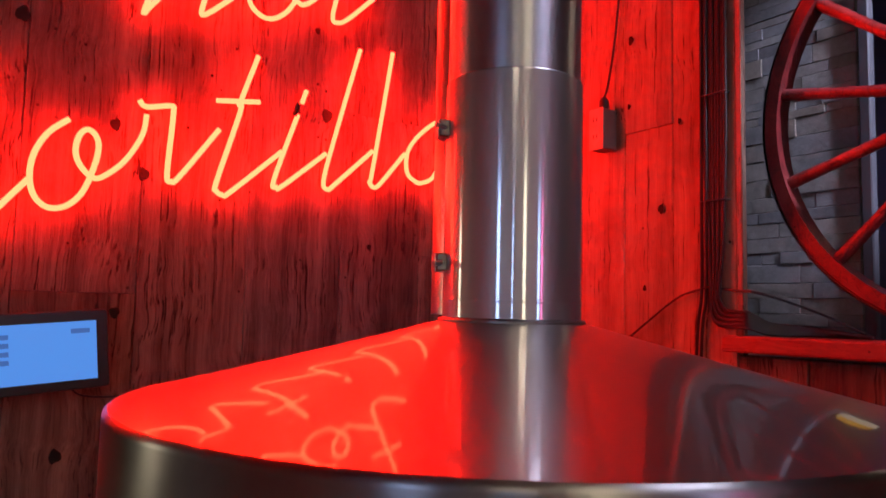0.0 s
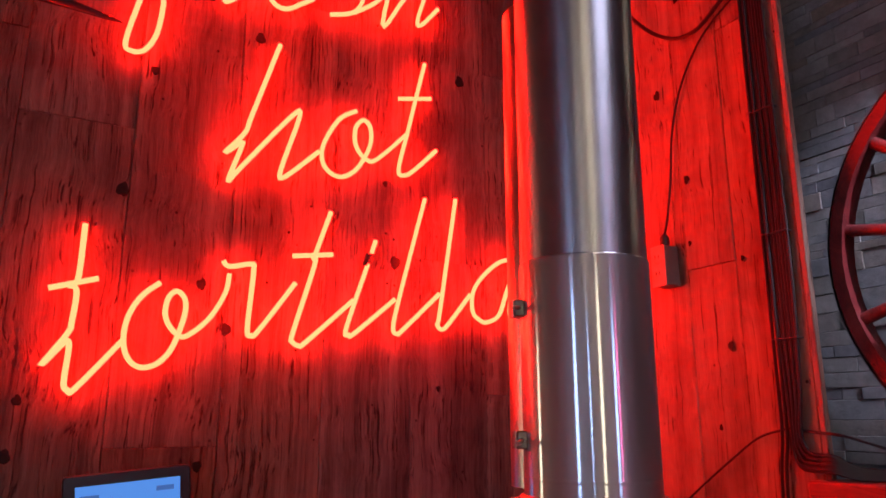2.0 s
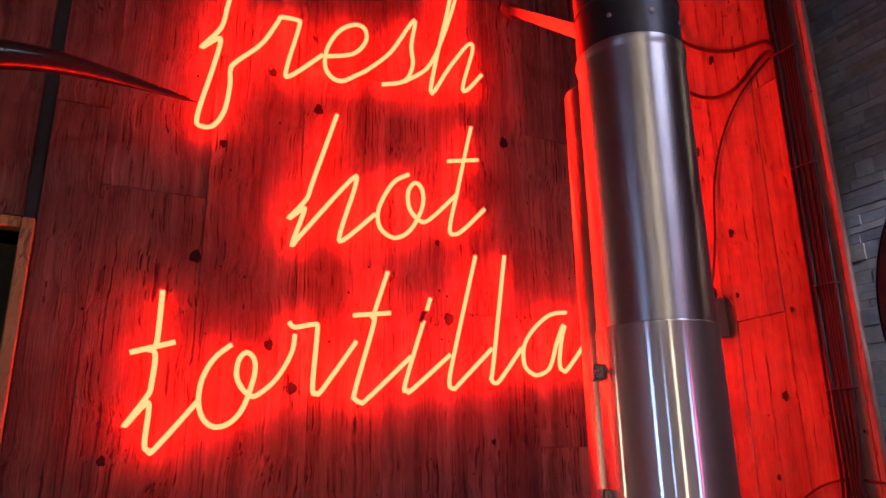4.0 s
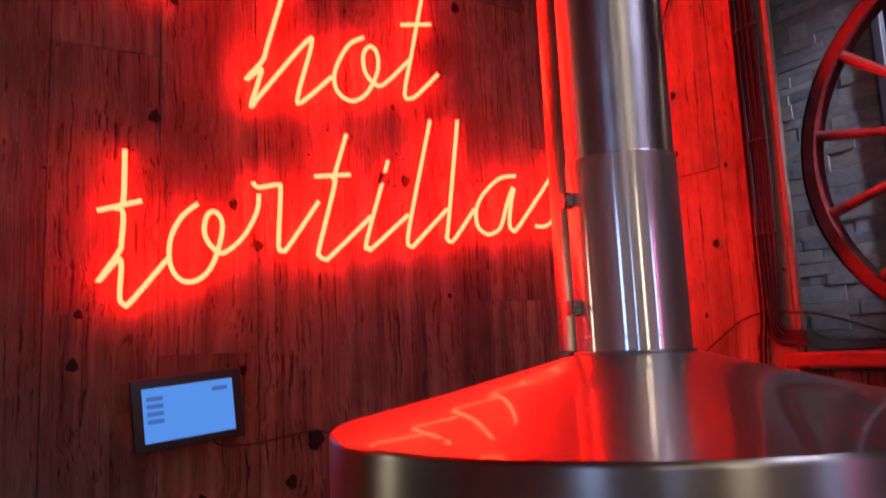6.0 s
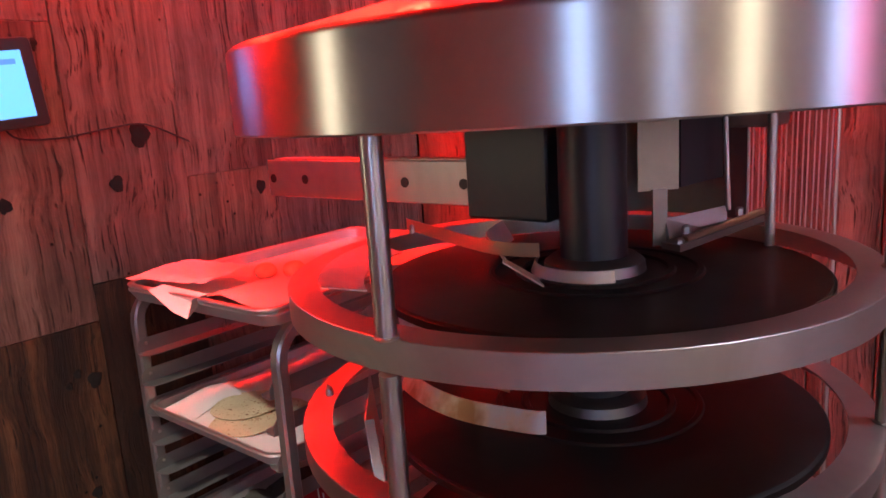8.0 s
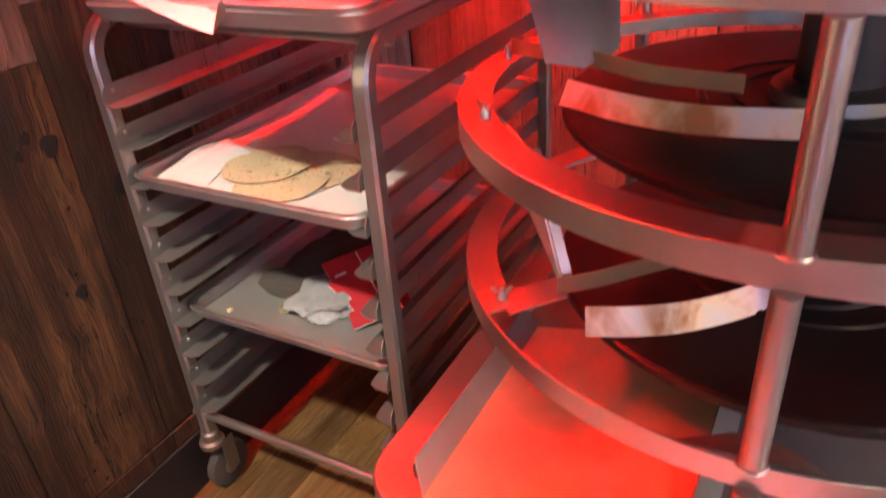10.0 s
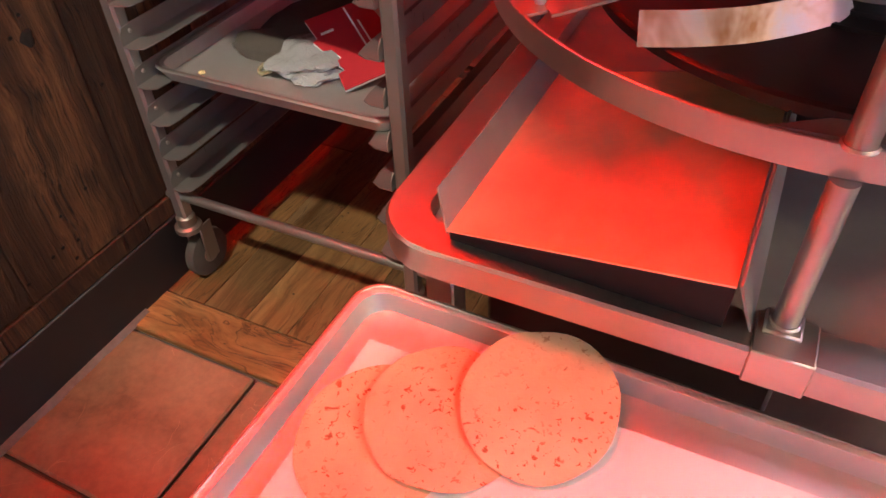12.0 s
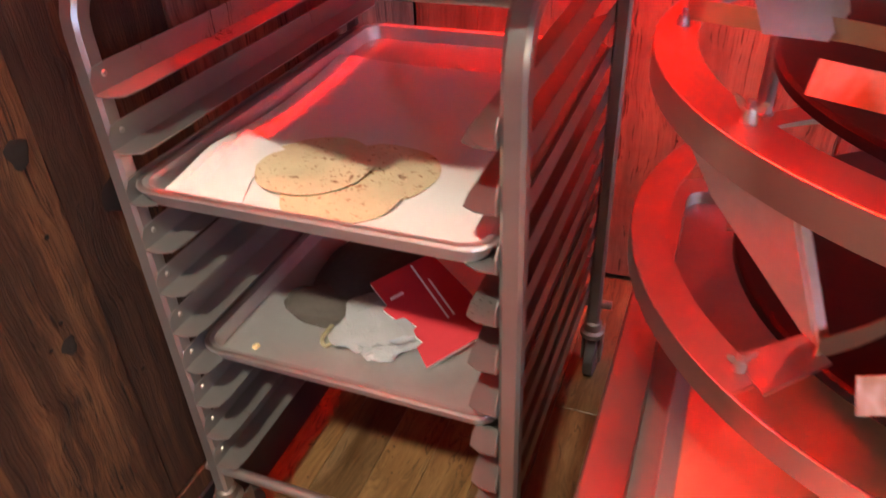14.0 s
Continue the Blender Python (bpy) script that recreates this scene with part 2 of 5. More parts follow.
def stone_mat(name):
    m, nt, b = nodes_of(name)
    vec = shifted(nt, coords(nt, (1, 1, 1)), 1)
    n, big = noise_tex(nt, vec, 28.0, 6, 0.7), noise_tex(nt, vec, 5.0, 3, 0.5, 0.6)
    tone = ramp(nt, rand_of(nt), ((0.0, (0.19, 0.19, 0.21)), (0.35, (0.28, 0.28, 0.29)), (0.6, (0.24, 0.22, 0.205)), (0.85, (0.33, 0.32, 0.32)), (1.0, (0.27, 0.22, 0.18))))
    col = mix(nt, 1.0, tone, ramp(nt, mix(nt, 0.5, n, big), ((0.3, (0.5, 0.5, 0.5)), (0.7, (1.25, 1.22, 1.2)))), "MULTIPLY")
    link(nt, col, b.inputs["Base Color"])
    b.inputs["Roughness"].default_value = 0.85
    bump(nt, b, n, 0.9, 0.006)
    return m


M_STONE = stone_mat("ledger_stone")
M_DARK = plain("dark_plaster", (0.05, 0.045, 0.045), 0.85, 0, 0.3, 8, 0.2)
M_CEIL = plain("ceiling_paint", (0.06, 0.056, 0.05), 0.9, 0, 0.2, 6, 0.1)
M_PAINT = plain("room_paint", (0.36, 0.335, 0.30), 0.8, 0, 0.25, 5, 0.15)
M_STEEL = steel("brushed_steel", (0.47, 0.445, 0.41), 0.42, (20, 20, 20), 0.04, 0.08, 0.0, 1.0)
M_STEEL_H = steel("hood_steel", (0.82, 0.78, 0.75), 0.05, (2, 2, 2), 0.004, 0.006)


def haze(m, amount, rough, colour):
    """Adds a broad brushed sheen to a polished metal."""
    nt = m.node_tree
    sharp = nt.nodes["Principled BSDF"]
    soft = nt.nodes.new("ShaderNodeBsdfPrincipled")
    soft.inputs["Base Color"].default_value = (*colour, 1)
    soft.inputs["Metallic"].default_value = 1.0
    soft.inputs["Roughness"].default_value = rough
    blend = nt.nodes.new("ShaderNodeMixShader")
    blend.inputs[0].default_value = amount
    link(nt, sharp.outputs[0], blend.inputs[1])
    link(nt, soft.outputs[0], blend.inputs[2])
    link(nt, blend.outputs[0], nt.nodes["Material Output"].inputs["Surface"])


haze(M_STEEL_H, 0.70, 0.30, (0.50, 0.465, 0.44))
M_TRAY = steel("tray_steel", (0.84, 0.60, 0.40), 0.44, (4, 4, 4), 0.03, 0.08, 0.0, 0.7)
M_COVER = steel("rolled_cover_steel", (0.58, 0.50, 0.46), 0.30, (4, 4, 4), 0.04, 0.05, 0.0, 1.0)
M_BAND = steel("hood_band_steel", (0.355, 0.335, 0.315), 0.32, (1, 1, 90), 0.06, 0.05, 0.85)
M_FLUE = steel("polished_flue_steel", (0.66, 0.65, 0.66), 0.12, (90, 90, 0.6), 0.004, 0.008, 0.9)
haze(M_FLUE, 0.45, 0.45, (0.58, 0.57, 0.58))
M_GALV = steel("galvanised_pipe", (0.54, 0.54, 0.56), 0.38, (60, 60, 2), 0.05, 0.06, 0.75)
M_ALU = steel("sheet_aluminium", (0.58, 0.57, 0.55), 0.42, (40, 40, 40), 0.05, 0.08, 0.0, 0.75)
M_RACK = steel("rack_aluminium", (0.31, 0.295, 0.28), 0.33, (60, 60, 3), 0.08, 0.1, 0.0, 0.75)
M_IRON = plain("seasoned_iron", (0.008, 0.006, 0.006), 0.45, 0.0, 0.5, 26, 0.3, 0.3)
M_BLACK = plain("black_plastic", (0.014, 0.013, 0.014), 0.4, 0, 0.2, 40, 0.05)
M_CABLE = plain("cable_rubber", (0.008, 0.007, 0.008), 0.45, 0, 0.3, 60, 0.1)
M_PAPER = plain("parchment_paper", (0.68, 0.655, 0.63), 0.75, 0, 0.05, 9, 0.3)
M_DOUGH = plain("dough", (0.62, 0.46, 0.24), 0.8, 0, 0.15, 30, 0.3)
M_RED = plain("red_card", (0.42, 0.012, 0.022), 0.5, 0, 0.1, 30, 0.05)
M_WHITE = plain("white_plastic", (0.78, 0.77, 0.76), 0.4, 0, 0.08, 25, 0.1)
M_CLOTH = plain("grey_cloth", (0.05, 0.041, 0.034), 0.95, 0, 0.3, 90, 0.6)
M_HORN = plain("dark_horn", (0.02, 0.018, 0.018), 0.18, 0, 0.5, 12, 0.15)
M_OUTLET = plain("outlet_plate", (0.44, 0.28, 0.21), 0.7, 0, 0.2, 30, 0.05)
M_NEON = glow("neon_glass", (1.0, 0.0064, 0.0021), 145.0)
M_PIPE_OFF = plain("blacked_out_glass", (0.012, 0.006, 0.006), 0.3, 0, 0.2, 40, 0.05)
M_SCREEN = glow("tablet_screen", (0.10, 0.35, 1.0), 1.05)
M_SCREEN_BAR = glow("tablet_screen_bar", (0.07, 0.22, 0.7), 0.75)
M_LAMP_W = glow("warm_lamp", (1.0, 0.82, 0.60), 11.5)
M_LAMP_V = glow("violet_fill_glow", (0.74, 0.74, 1.0), 15.0)
# Glow of the unseen panels that the flue mirrors: warm, then blue.
M_PANEL_W = glow("warm_panel_glow", (1.0, 0.86, 0.62), 5.5)
M_LAMP_B = glow("blue_panel_glow", (0.42, 0.58, 1.0), 9.0)
M_LAMP_P = glow("pink_neon_glow", (1.0, 0.16, 0.45), 12.0)
M_LAMP_Y = glow("yellow_shade", (1.0, 0.50, 0.02), 1.0)
M_LAMP_YW = glow("bright_shade_mouth", (1.0, 0.88, 0.70), 0.95)
M_NEON_B = glow("blue_neon", (0.10, 0.28, 1.0), 7.0)


def tortilla_mat(name, base, toast, spots):
    """Flour tortilla: creamy dough with soft mottling, many small toasted flecks and a few larger brown blisters."""
    m, nt, b = nodes_of(name)
    vec = shifted(nt, coords(nt, (1, 1, 1)), 1)
    fleck = noise_tex(nt, vec, 150.0, 2, 0.5, 0.7)
    blister = noise_tex(nt, vec, 52.0, 2, 0.55, 0.5)
    where = noise_tex(nt, vec, 16.0, 2, 0.5)
    soft = noise_tex(nt, vec, 13.0, 4, 0.6)
    col = ramp(nt, soft, ((0.3, tuple(c * 0.84 for c in base)), (0.55, base), (0.75, tuple(min(1, c * 1.12) for c in base))))
    marks = ramp(nt, fleck, ((spots, (0, 0, 0)), (spots + 0.05, (0.9, 0.9, 0.9))))
    marks = mix(nt, 1.0, marks, ramp(nt, where, ((0.42, (0.15, 0.15, 0.15)), (0.55, (1, 1, 1)))), "MULTIPLY")
    col = mix(nt, marks, col, tuple(c * 1.3 for c in toast))
    col = mix(nt, ramp(nt, blister, ((0.69, (0, 0, 0)), (0.725, (0.85, 0.85, 0.85)))), col, toast)
    link(nt, col, b.inputs["Base Color"])
    b.inputs["Roughness"].default_value = 0.8
    bump(nt, b, mix(nt, 0.5, mix(nt, 0.5, fleck, blister), soft), 0.7, 0.003)
    return m


M_TORT = tortilla_mat("tortilla", (0.56, 0.46, 0.285), (0.16, 0.058, 0.018), 0.612)


# ---- building helpers ----
def root_of(ob):
    while ob.parent:
        ob = ob.parent
    return ob


def thing(name, loc, label, category, group="", kind=""):
    e = new(name)
    e.location = loc
    return tagged(e, label, category, group, kind)


def finish(bm, smooth=True, angle=40):
    bmesh.ops.remove_doubles(bm, verts=bm.verts, dist=1e-6)
    bmesh.ops.recalc_face_normals(bm, faces=bm.faces)
    if smooth:
        for f in bm.faces:
            f.smooth = True
        for e in bm.edges:
            if len(e.link_faces) == 2 and e.calc_face_angle(0) > radians(angle):
                e.smooth = False
    return bm


def mesh_of(name, bm, material, smooth=True):
    finish(bm, smooth)
    me = bpy.data.meshes.new(name)
    bm.to_mesh(me)
    bm.free()
    me.materials.append(material)
    return me


def part(name, bm, material, parent, label="", smooth=True):
    """Links a bmesh, given in world places, as one mesh object under a thing or a part."""
    bmesh.ops.translate(bm, verts=bm.verts, vec=-Vector(root_of(parent).location))
    ob = new(name, mesh_of(name, bm, material, smooth))
    ob.parent = parent
    return tagged(ob, label)


def single(name, bm, material, loc, label, category, group="", kind="", smooth=True):
    bmesh.ops.translate(bm, verts=bm.verts, vec=-Vector(loc))
    ob = new(name, mesh_of(name, bm, material, smooth))
    ob.location = loc
    return tagged(ob, label, category, group, kind)


def box(x0, x1, y0, y1, z0, z1, bevel=0.0, bm=None):
    bm = bm or bmesh.new()
    made = bmesh.ops.create_cube(bm, size=1.0)["verts"]
    for v in made:
        v.co = ((x0 + x1) / 2 + v.co.x * (x1 - x0), (y0 + y1) / 2 + v.co.y * (y1 - y0), (z0 + z1) / 2 + v.co.z * (z1 - z0))
    if bevel:
        edges = list({e for v in made for e in v.link_edges})
        bmesh.ops.bevel(bm, geom=edges, offset=bevel, segments=1, affect="EDGES", clamp_overlap=True)
    return bm


def tube(points, r, sides=10, bm=None, closed=False, taper=None):
    """A round tube along points; taper gives a radius for each point."""
    bm = bm or bmesh.new()
    pts = [Vector(p) for p in points]
    n = len(pts)
    rings, side = [], None
    for i, p in enumerate(pts):
        a = pts[(i - 1) % n] if closed or i > 0 else p
        b = pts[(i + 1) % n] if closed or i < n - 1 else p
        d = (b - a).normalized()
        if side is None:
            side = d.orthogonal().normalized()
        side = (side - d * side.dot(d)).normalized()
        up = d.cross(side)
        rr = taper[i] if taper else r
        rings.append([bm.verts.new(p + rr * (math.cos(2 * math.pi * k / sides) * side + math.sin(2 * math.pi * k / sides) * up)) for k in range(sides)])
    for i in range(n if closed else n - 1):
        a, b = rings[i], rings[(i + 1) % n]
        for k in range(sides):
            bm.faces.new((a[k], a[(k + 1) % sides], b[(k + 1) % sides], b[k]))
    if not closed:
        bm.faces.new(rings[0])
        bm.faces.new(rings[-1])
    return bm


def smooth_path(points, steps=6, closed=False):
    """A Catmull-Rom curve through points."""
    pts = [Vector(p) for p in points]
    n, out = len(pts), []
    for i in range(n if closed else n - 1):
        p0, p1, p2, p3 = (pts[(i - 1) % n] if closed or i else pts[0], pts[i], pts[(i + 1) % n],
                          pts[(i + 2) % n] if closed or i + 2 < n else pts[-1])
        for s in range(steps):
            t = s / steps
            out.append(0.5 * (2 * p1 + (p2 - p0) * t + (2 * p0 - 5 * p1 + 4 * p2 - p3) * t * t + (3 * p1 - p0 - 3 * p2 + p3) * t ** 3))
    return out if closed else out + [pts[-1]]


def lathe(profile, cx, cy, segs=72, bm=None, closed=False):
    """Turns (radius, height) pairs about the upright line through cx, cy."""
    bm = bm or bmesh.new()
    held = [profile[0]]
    for (r0, z0), (r1, z1) in zip(profile, profile[1:]):
        size = math.hypot(r1 - r0, z1 - z0)
        if size > 0.02:  # a ring close to each end keeps a long face truly straight
            held += [(r0 + (r1 - r0) * f, z0 + (z1 - z0) * f) for f in (0.0012 / size, 1 - 0.0012 / size)]
        held.append((r1, z1))
    rows = [[bm.verts.new((cx + r * math.cos(2 * math.pi * k / segs), cy + r * math.sin(2 * math.pi * k / segs), z)) for k in range(segs)] for r, z in held]
    pairs = list(zip(rows, rows[1:])) + ([(rows[-1], rows[0])] if closed else [])
    for a, b in pairs:
        for k in range(segs):
            bm.faces.new((a[k], a[(k + 1) % segs], b[(k + 1) % segs], b[k]))
    return bm


def disc_capped(profile, cx, cy, segs=72):
    bm = lathe(profile, cx, cy, segs)
    bm.verts.ensure_lookup_table()
    bm.faces.new(bm.verts[:segs])
    bm.faces.new(bm.verts[-segs:])
    return bm


def rounded(hx, hy, r, z, seg=6):
    out = []
    for sx, sy, a0 in ((1, 1, 0), (-1, 1, 90), (-1, -1, 180), (1, -1, 270)):
        for k in range(seg + 1):
            a = radians(a0 + 90 * k / seg)
            out.append((sx * (hx - r) + r * math.cos(a), sy * (hy - r) + r * math.sin(a), z))
    return out


def loft(loops, bm=None, cap_first=True, cap_last=True):
    bm = bm or bmesh.new()
    rows = [[bm.verts.new(p) for p in loop] for loop in loops]
    n = len(rows[0])
    for a, b in zip(rows, rows[1:]):
        for k in range(n):
            bm.faces.new((a[k], a[(k + 1) % n], b[(k + 1) % n], b[k]))
    if cap_first:
        bm.faces.new(rows[0])
    if cap_last:
        bm.faces.new(rows[-1])
    return bm


def sheet(corners, thick, bm=None):
    """A flat plate through corners, of a thickness."""
    bm = bm or bmesh.new()
    pts = [Vector(c) for c in corners]
    nrm = (pts[1] - pts[0]).cross(pts[-1] - pts[0]).normalized() * thick
    a = [bm.verts.new(p) for p in pts]
    b = [bm.verts.new(p + nrm) for p in pts]
    bm.faces.new(a)
    bm.faces.new(b)
    for k in range(len(pts)):
        bm.faces.new((a[k], a[(k + 1) % len(pts)], b[(k + 1) % len(pts)], b[k]))
    return bm


def moved(bm, m):
    bmesh.ops.transform(bm, matrix=m, verts=bm.verts)
    return bm


# ---- the room ----
H_ROOM = 3.35
rng = random.Random(4)


def slab(name, x0, x1, y0, y1, z0, z1, material, label, category="wall"):
    return single(name, box(x0, x1, y0, y1, z0, z1), material, ((x0 + x1) / 2, (y0 + y1) / 2, z0), label, category, kind="structure", smooth=False)


floor = slab("floor", -4.6, 4.2, -5.0, 1.6, -0.12, -0.012, M_GROUT, "floor of oak boards and terracotta tiles", "floor")
slab("ceiling", -4.6, 4.2, -5.0, 1.6, H_ROOM, H_ROOM + 0.1, M_CEIL, "dark painted ceiling", "ceiling")
DOOR_X, DOOR_Z = -1.70, 2.165
wall_n = thing("wall_north", (-0.8, 0.06, 0), "reclaimed barn-wood plank wall lit red by the neon", "wall", kind="structure")
part("backing", box(DOOR_X, 0.12, 0.022, 0.14, 0, H_ROOM), M_DARK, wall_n, smooth=False)
part("backing", box(-2.62, DOOR_X, 0.022, 0.14, DOOR_Z, H_ROOM), M_DARK, wall_n, smooth=False)
part("backing", box(-4.5, -2.62, 0.022, 0.14, 0, H_ROOM), M_PAINT, wall_n, smooth=False)
wall_e = thing("wall_east", (0.06, -0.4, 0), "reclaimed plank side wall glowing red beside the neon", "wall", kind="structure")
part("backing", box(0.022, 0.034, -0.80, 0.022, 0, H_ROOM), M_DARK, wall_e, smooth=False)
half = thing("wall_half", (0.06, -2.2, 0), "low plank wall under a red wooden ledge", "wall", kind="structure")
part("backing", box(0.022, 0.12, -3.6, -0.80, 0, 1.45), M_DARK, half, smooth=False)
slab("wall_south", -4.6, 4.2, -5.1, -5.0, 0, H_ROOM, M_PAINT, "plain painted wall at the far side of the room")
slab("wall_west", -4.7, -4.6, -5.0, 1.6, 0, H_ROOM, M_PAINT, "plain painted wall")
slab("wall_back_room", -4.6, 4.2, 1.6, 1.7, 0, H_ROOM, M_DARK, "dark wall behind the serving opening")
slab("wall_far", 4.2, 4.3, -5.0, 1.6, 0, H_ROOM, M_PAINT, "dark far wall of the dining room")
slab("wall_half_south", 0.022, 0.12, -5.0, -3.6, 0, H_ROOM, M_PAINT, "plain wall that closes the kitchen side")
slab("wall_corner", 0.5, 4.2, 0.5, 0.6, 0, H_ROOM, M_DARK, "dark wall of the dining room")

# black rubber base along the plank wall
x = DOOR_X + 0.03
while x < -0.01:
    w = min(rng.uniform(0.10, 0.34), -0.002 - x)
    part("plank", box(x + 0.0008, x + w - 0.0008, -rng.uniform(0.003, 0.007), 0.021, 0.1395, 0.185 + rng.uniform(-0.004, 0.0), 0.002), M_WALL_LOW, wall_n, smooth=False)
    x += w
# dried caulk along the foot of the rubber base
bm = bmesh.new()
rows = []
for i in range(61):
    x = DOOR_X + 0.03 + 0.009 * i
    d = 0.012 + 0.004 * noise.noise(Vector((x * 18, 0, 0))) + 0.002 * noise.noise(Vector((x * 60, 3, 0)))
    rows.append([(x, -0.007, 0.0012), (x, -0.0085 - d * 0.4, 0.004), (x, -0.008 - d, 0.0015), (x, -0.007, 0.0125 - d * 0.2)])
single("trim", loft(rows, bm), plain("dried_caulk", (0.09, 0.08, 0.07), 0.8, 0, 0.5, 60, 0.4), (-1.4, -0.01, 0.0012), "uneven dried grey caulk at the foot of the base", "trim", kind="structure")
single("baseboard", box(DOOR_X, 0.0, -0.008, 0.022, 0, 0.138, 0.003), M_BASE, (-0.8, 0, 0), "black rubber base under the plank wall", "baseboard", kind="structure")

# red ledge on the low wall, trim at the end of the side wall
single("trim", box(-0.035, 0.165, -3.6, -0.782, 1.462, 1.496, 0.004), M_REDWOOD, (0.06, -2.2, 1.462), "red painted wooden ledge on the low wall", "ledge", kind="structure")
single("trim", box(-0.004, 0.012, -0.8165, -0.8015, 1.497, H_ROOM, 0.002), M_WALL_SIDE, (0.06, -0.82, 1.497), "narrow wooden end board of the side wall", "trim", kind="structure")

# door opening in the plank wall, with a pale wooden frame and a shelf unit beyond
frame_d = thing("door_1", (-2.16, 0.06, 0), "pale wooden frame round a dark serving doorway", "door frame", kind="structure")
part("jamb", box(DOOR_X - 0.002, DOOR_X + 0.026, -0.012, 0.15, 0, DOOR_Z + 0.026, 0.003), wood("pine_trim", (0.28, 0.15, 0.05), (0.45, 0.27, 0.1), (0.58, 0.38, 0.17), (9, 9, 0.8), 0.5, 0.2), frame_d)
part("jamb", box(-2.66, -2.62, -0.012, 0.15, 0, DOOR_Z + 0.026, 0.003), bpy.data.materials["pine_trim"], frame_d)
part("head", box(-2.62, DOOR_X - 0.002, -0.012, 0.15, DOOR_Z, DOOR_Z + 0.026, 0.003), bpy.data.materials["pine_trim"], frame_d)
shelf = thing("shelf_unit", (-2.1, 1.0, 0), "dim slatted wooden shelf unit seen through the doorway", "shelf")
for z in (0.55, 1.0, 1.45, 1.85):
    part("shelf", box(-2.75, -1.35, 0.78, 1.2, z, z + 0.03, 0.003), M_PLANK, shelf)
for x in (-2.75, -1.39):
    part("side_panel", box(x, x + 0.04, 0.78, 1.2, 0, 2.1, 0.003), M_PLANK, shelf)
for k in range(9):
    part("slat", box(-2.70, -1.40, 1.16, 1.18, 1.5 + 0.036 * k, 1.528 + 0.036 * k, 0.002), M_PLANK, shelf)

# ---- boards ----
seams = [DOOR_X + 0.028, -1.55, -1.305, -1.062, -0.812, -0.562, -0.318, -0.12, -0.002]
joints = [(0.66, 0.92, 2.5), (0.72, 0.94, 2.30), (0.94, 1.556), (1.02, 2.75), (1.22, 2.42), (0.66, 2.06), (1.686, 2.68), (1.1, 2.2)]
for (a, b), cuts in zip(zip(seams, seams[1:]), joints):
    edges = [0.186, *cuts, H_ROOM - 0.004]
    for n, (z0, z1) in enumerate(zip(edges, edges[1:])):
        proud = rng.uniform(0.0, 0.0035)
        # the lowest boards take the colour that holds the dimness near the floor
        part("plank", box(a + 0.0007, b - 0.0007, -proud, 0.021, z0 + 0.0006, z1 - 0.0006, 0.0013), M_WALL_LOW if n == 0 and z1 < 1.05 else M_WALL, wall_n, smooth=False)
for x0, x1 in ((-2.62, -2.30), (-2.30, -2.0), (-2.0, DOOR_X)):
    part("plank", box(x0 + 0.0015, x1 - 0.0015, 0.0, 0.021, DOOR_Z + 0.03, H_ROOM - 0.004, 0.0025), M_WALL, wall_n, smooth=False)
side = [(-0.004, -0.16, (2.5,)), (-0.16, -0.33, (1.3, 2.72)), (-0.33, -0.482, (1.1,)), (-0.482, -0.632, (1.992,)), (-0.632, -0.80, (1.2, 2.6))]
for y1, y0, cuts in side:
    edges = [0.01, *cuts, H_ROOM - 0.004]
    for z0, z1 in zip(edges, edges[1:]):
        proud = rng.uniform(0.0, 0.005)
        part("plank", box(-proud, 0.021, y0 + 0.0007, y1 - 0.0007, z0 + 0.0006, z1 - 0.0006, 0.0013), M_WALL_SIDE, wall_e, smooth=False)
y = -0.802
while y > -3.5:
    w = rng.uniform(0.13, 0.2)
    part("plank", box(-rng.uniform(0, 0.004), 0.021, y - w + 0.0012, y - 0.0012, 0.01, 1.455, 0.0025), M_WALL, half, smooth=False)
    y -= w

# knots and old nail holes of the boards
def knot(parent, x, z, rx, rz, axis="y", at=-0.0068):
    bm = bmesh.new()
    loops = []
    for f, d in ((1.0, 0.0), (0.72, 0.0012), (0.3, 0.0006)):
        loop = []
        for k in range(14):
            a = 2 * math.pi * k / 14
            wob = 1 + 0.13 * math.sin(3 * a + x * 40) + 0.08 * math.sin(5 * a + z * 30)
            u, v = f * rx * wob * math.cos(a), f * rz * wob * math.sin(a)
            loop.append((x + u, at - d, z + v) if axis == "y" else (at - d, x + u, z + v))
        loops.append(loop)
    part("knot", loft(loops, bm), M_KNOT, parent)


for x, z, r in ((-1.488, 1.542, 0.013), (-0.614, 2.040, 0.016), (-1.125, 1.934, 0.012), (-1.060, 1.829, 0.013), (-0.478, 1.700, 0.007), (-1.021, 2.614, 0.014),
                (-0.407, 2.632, 0.016), (-0.691, 2.822, 0.012), (-1.274, 2.458, 0.010), (-1.319, 2.143, 0.015), (-0.914, 1.324, 0.024), (-0.980, 1.224, 0.016),
                (-1.203, 1.209, 0.013), (-0.613, 1.171, 0.015), (-1.104, 1.513, 0.011), (-1.093, 0.818, 0.016), (-1.146, 0.820, 0.008), (-1.127, 0.569, 0.012), (-0.989, 0.709, 0.022),
                (-1.155, 2.699, 0.011), (-1.478, 1.656, 0.010), (-0.649, 2.263, 0.008), (-1.126, 0.841, 0.009), (-1.355, 0.794, 0.009)):
    knot(wall_n, x, z, r * 0.95, r * 1.15)
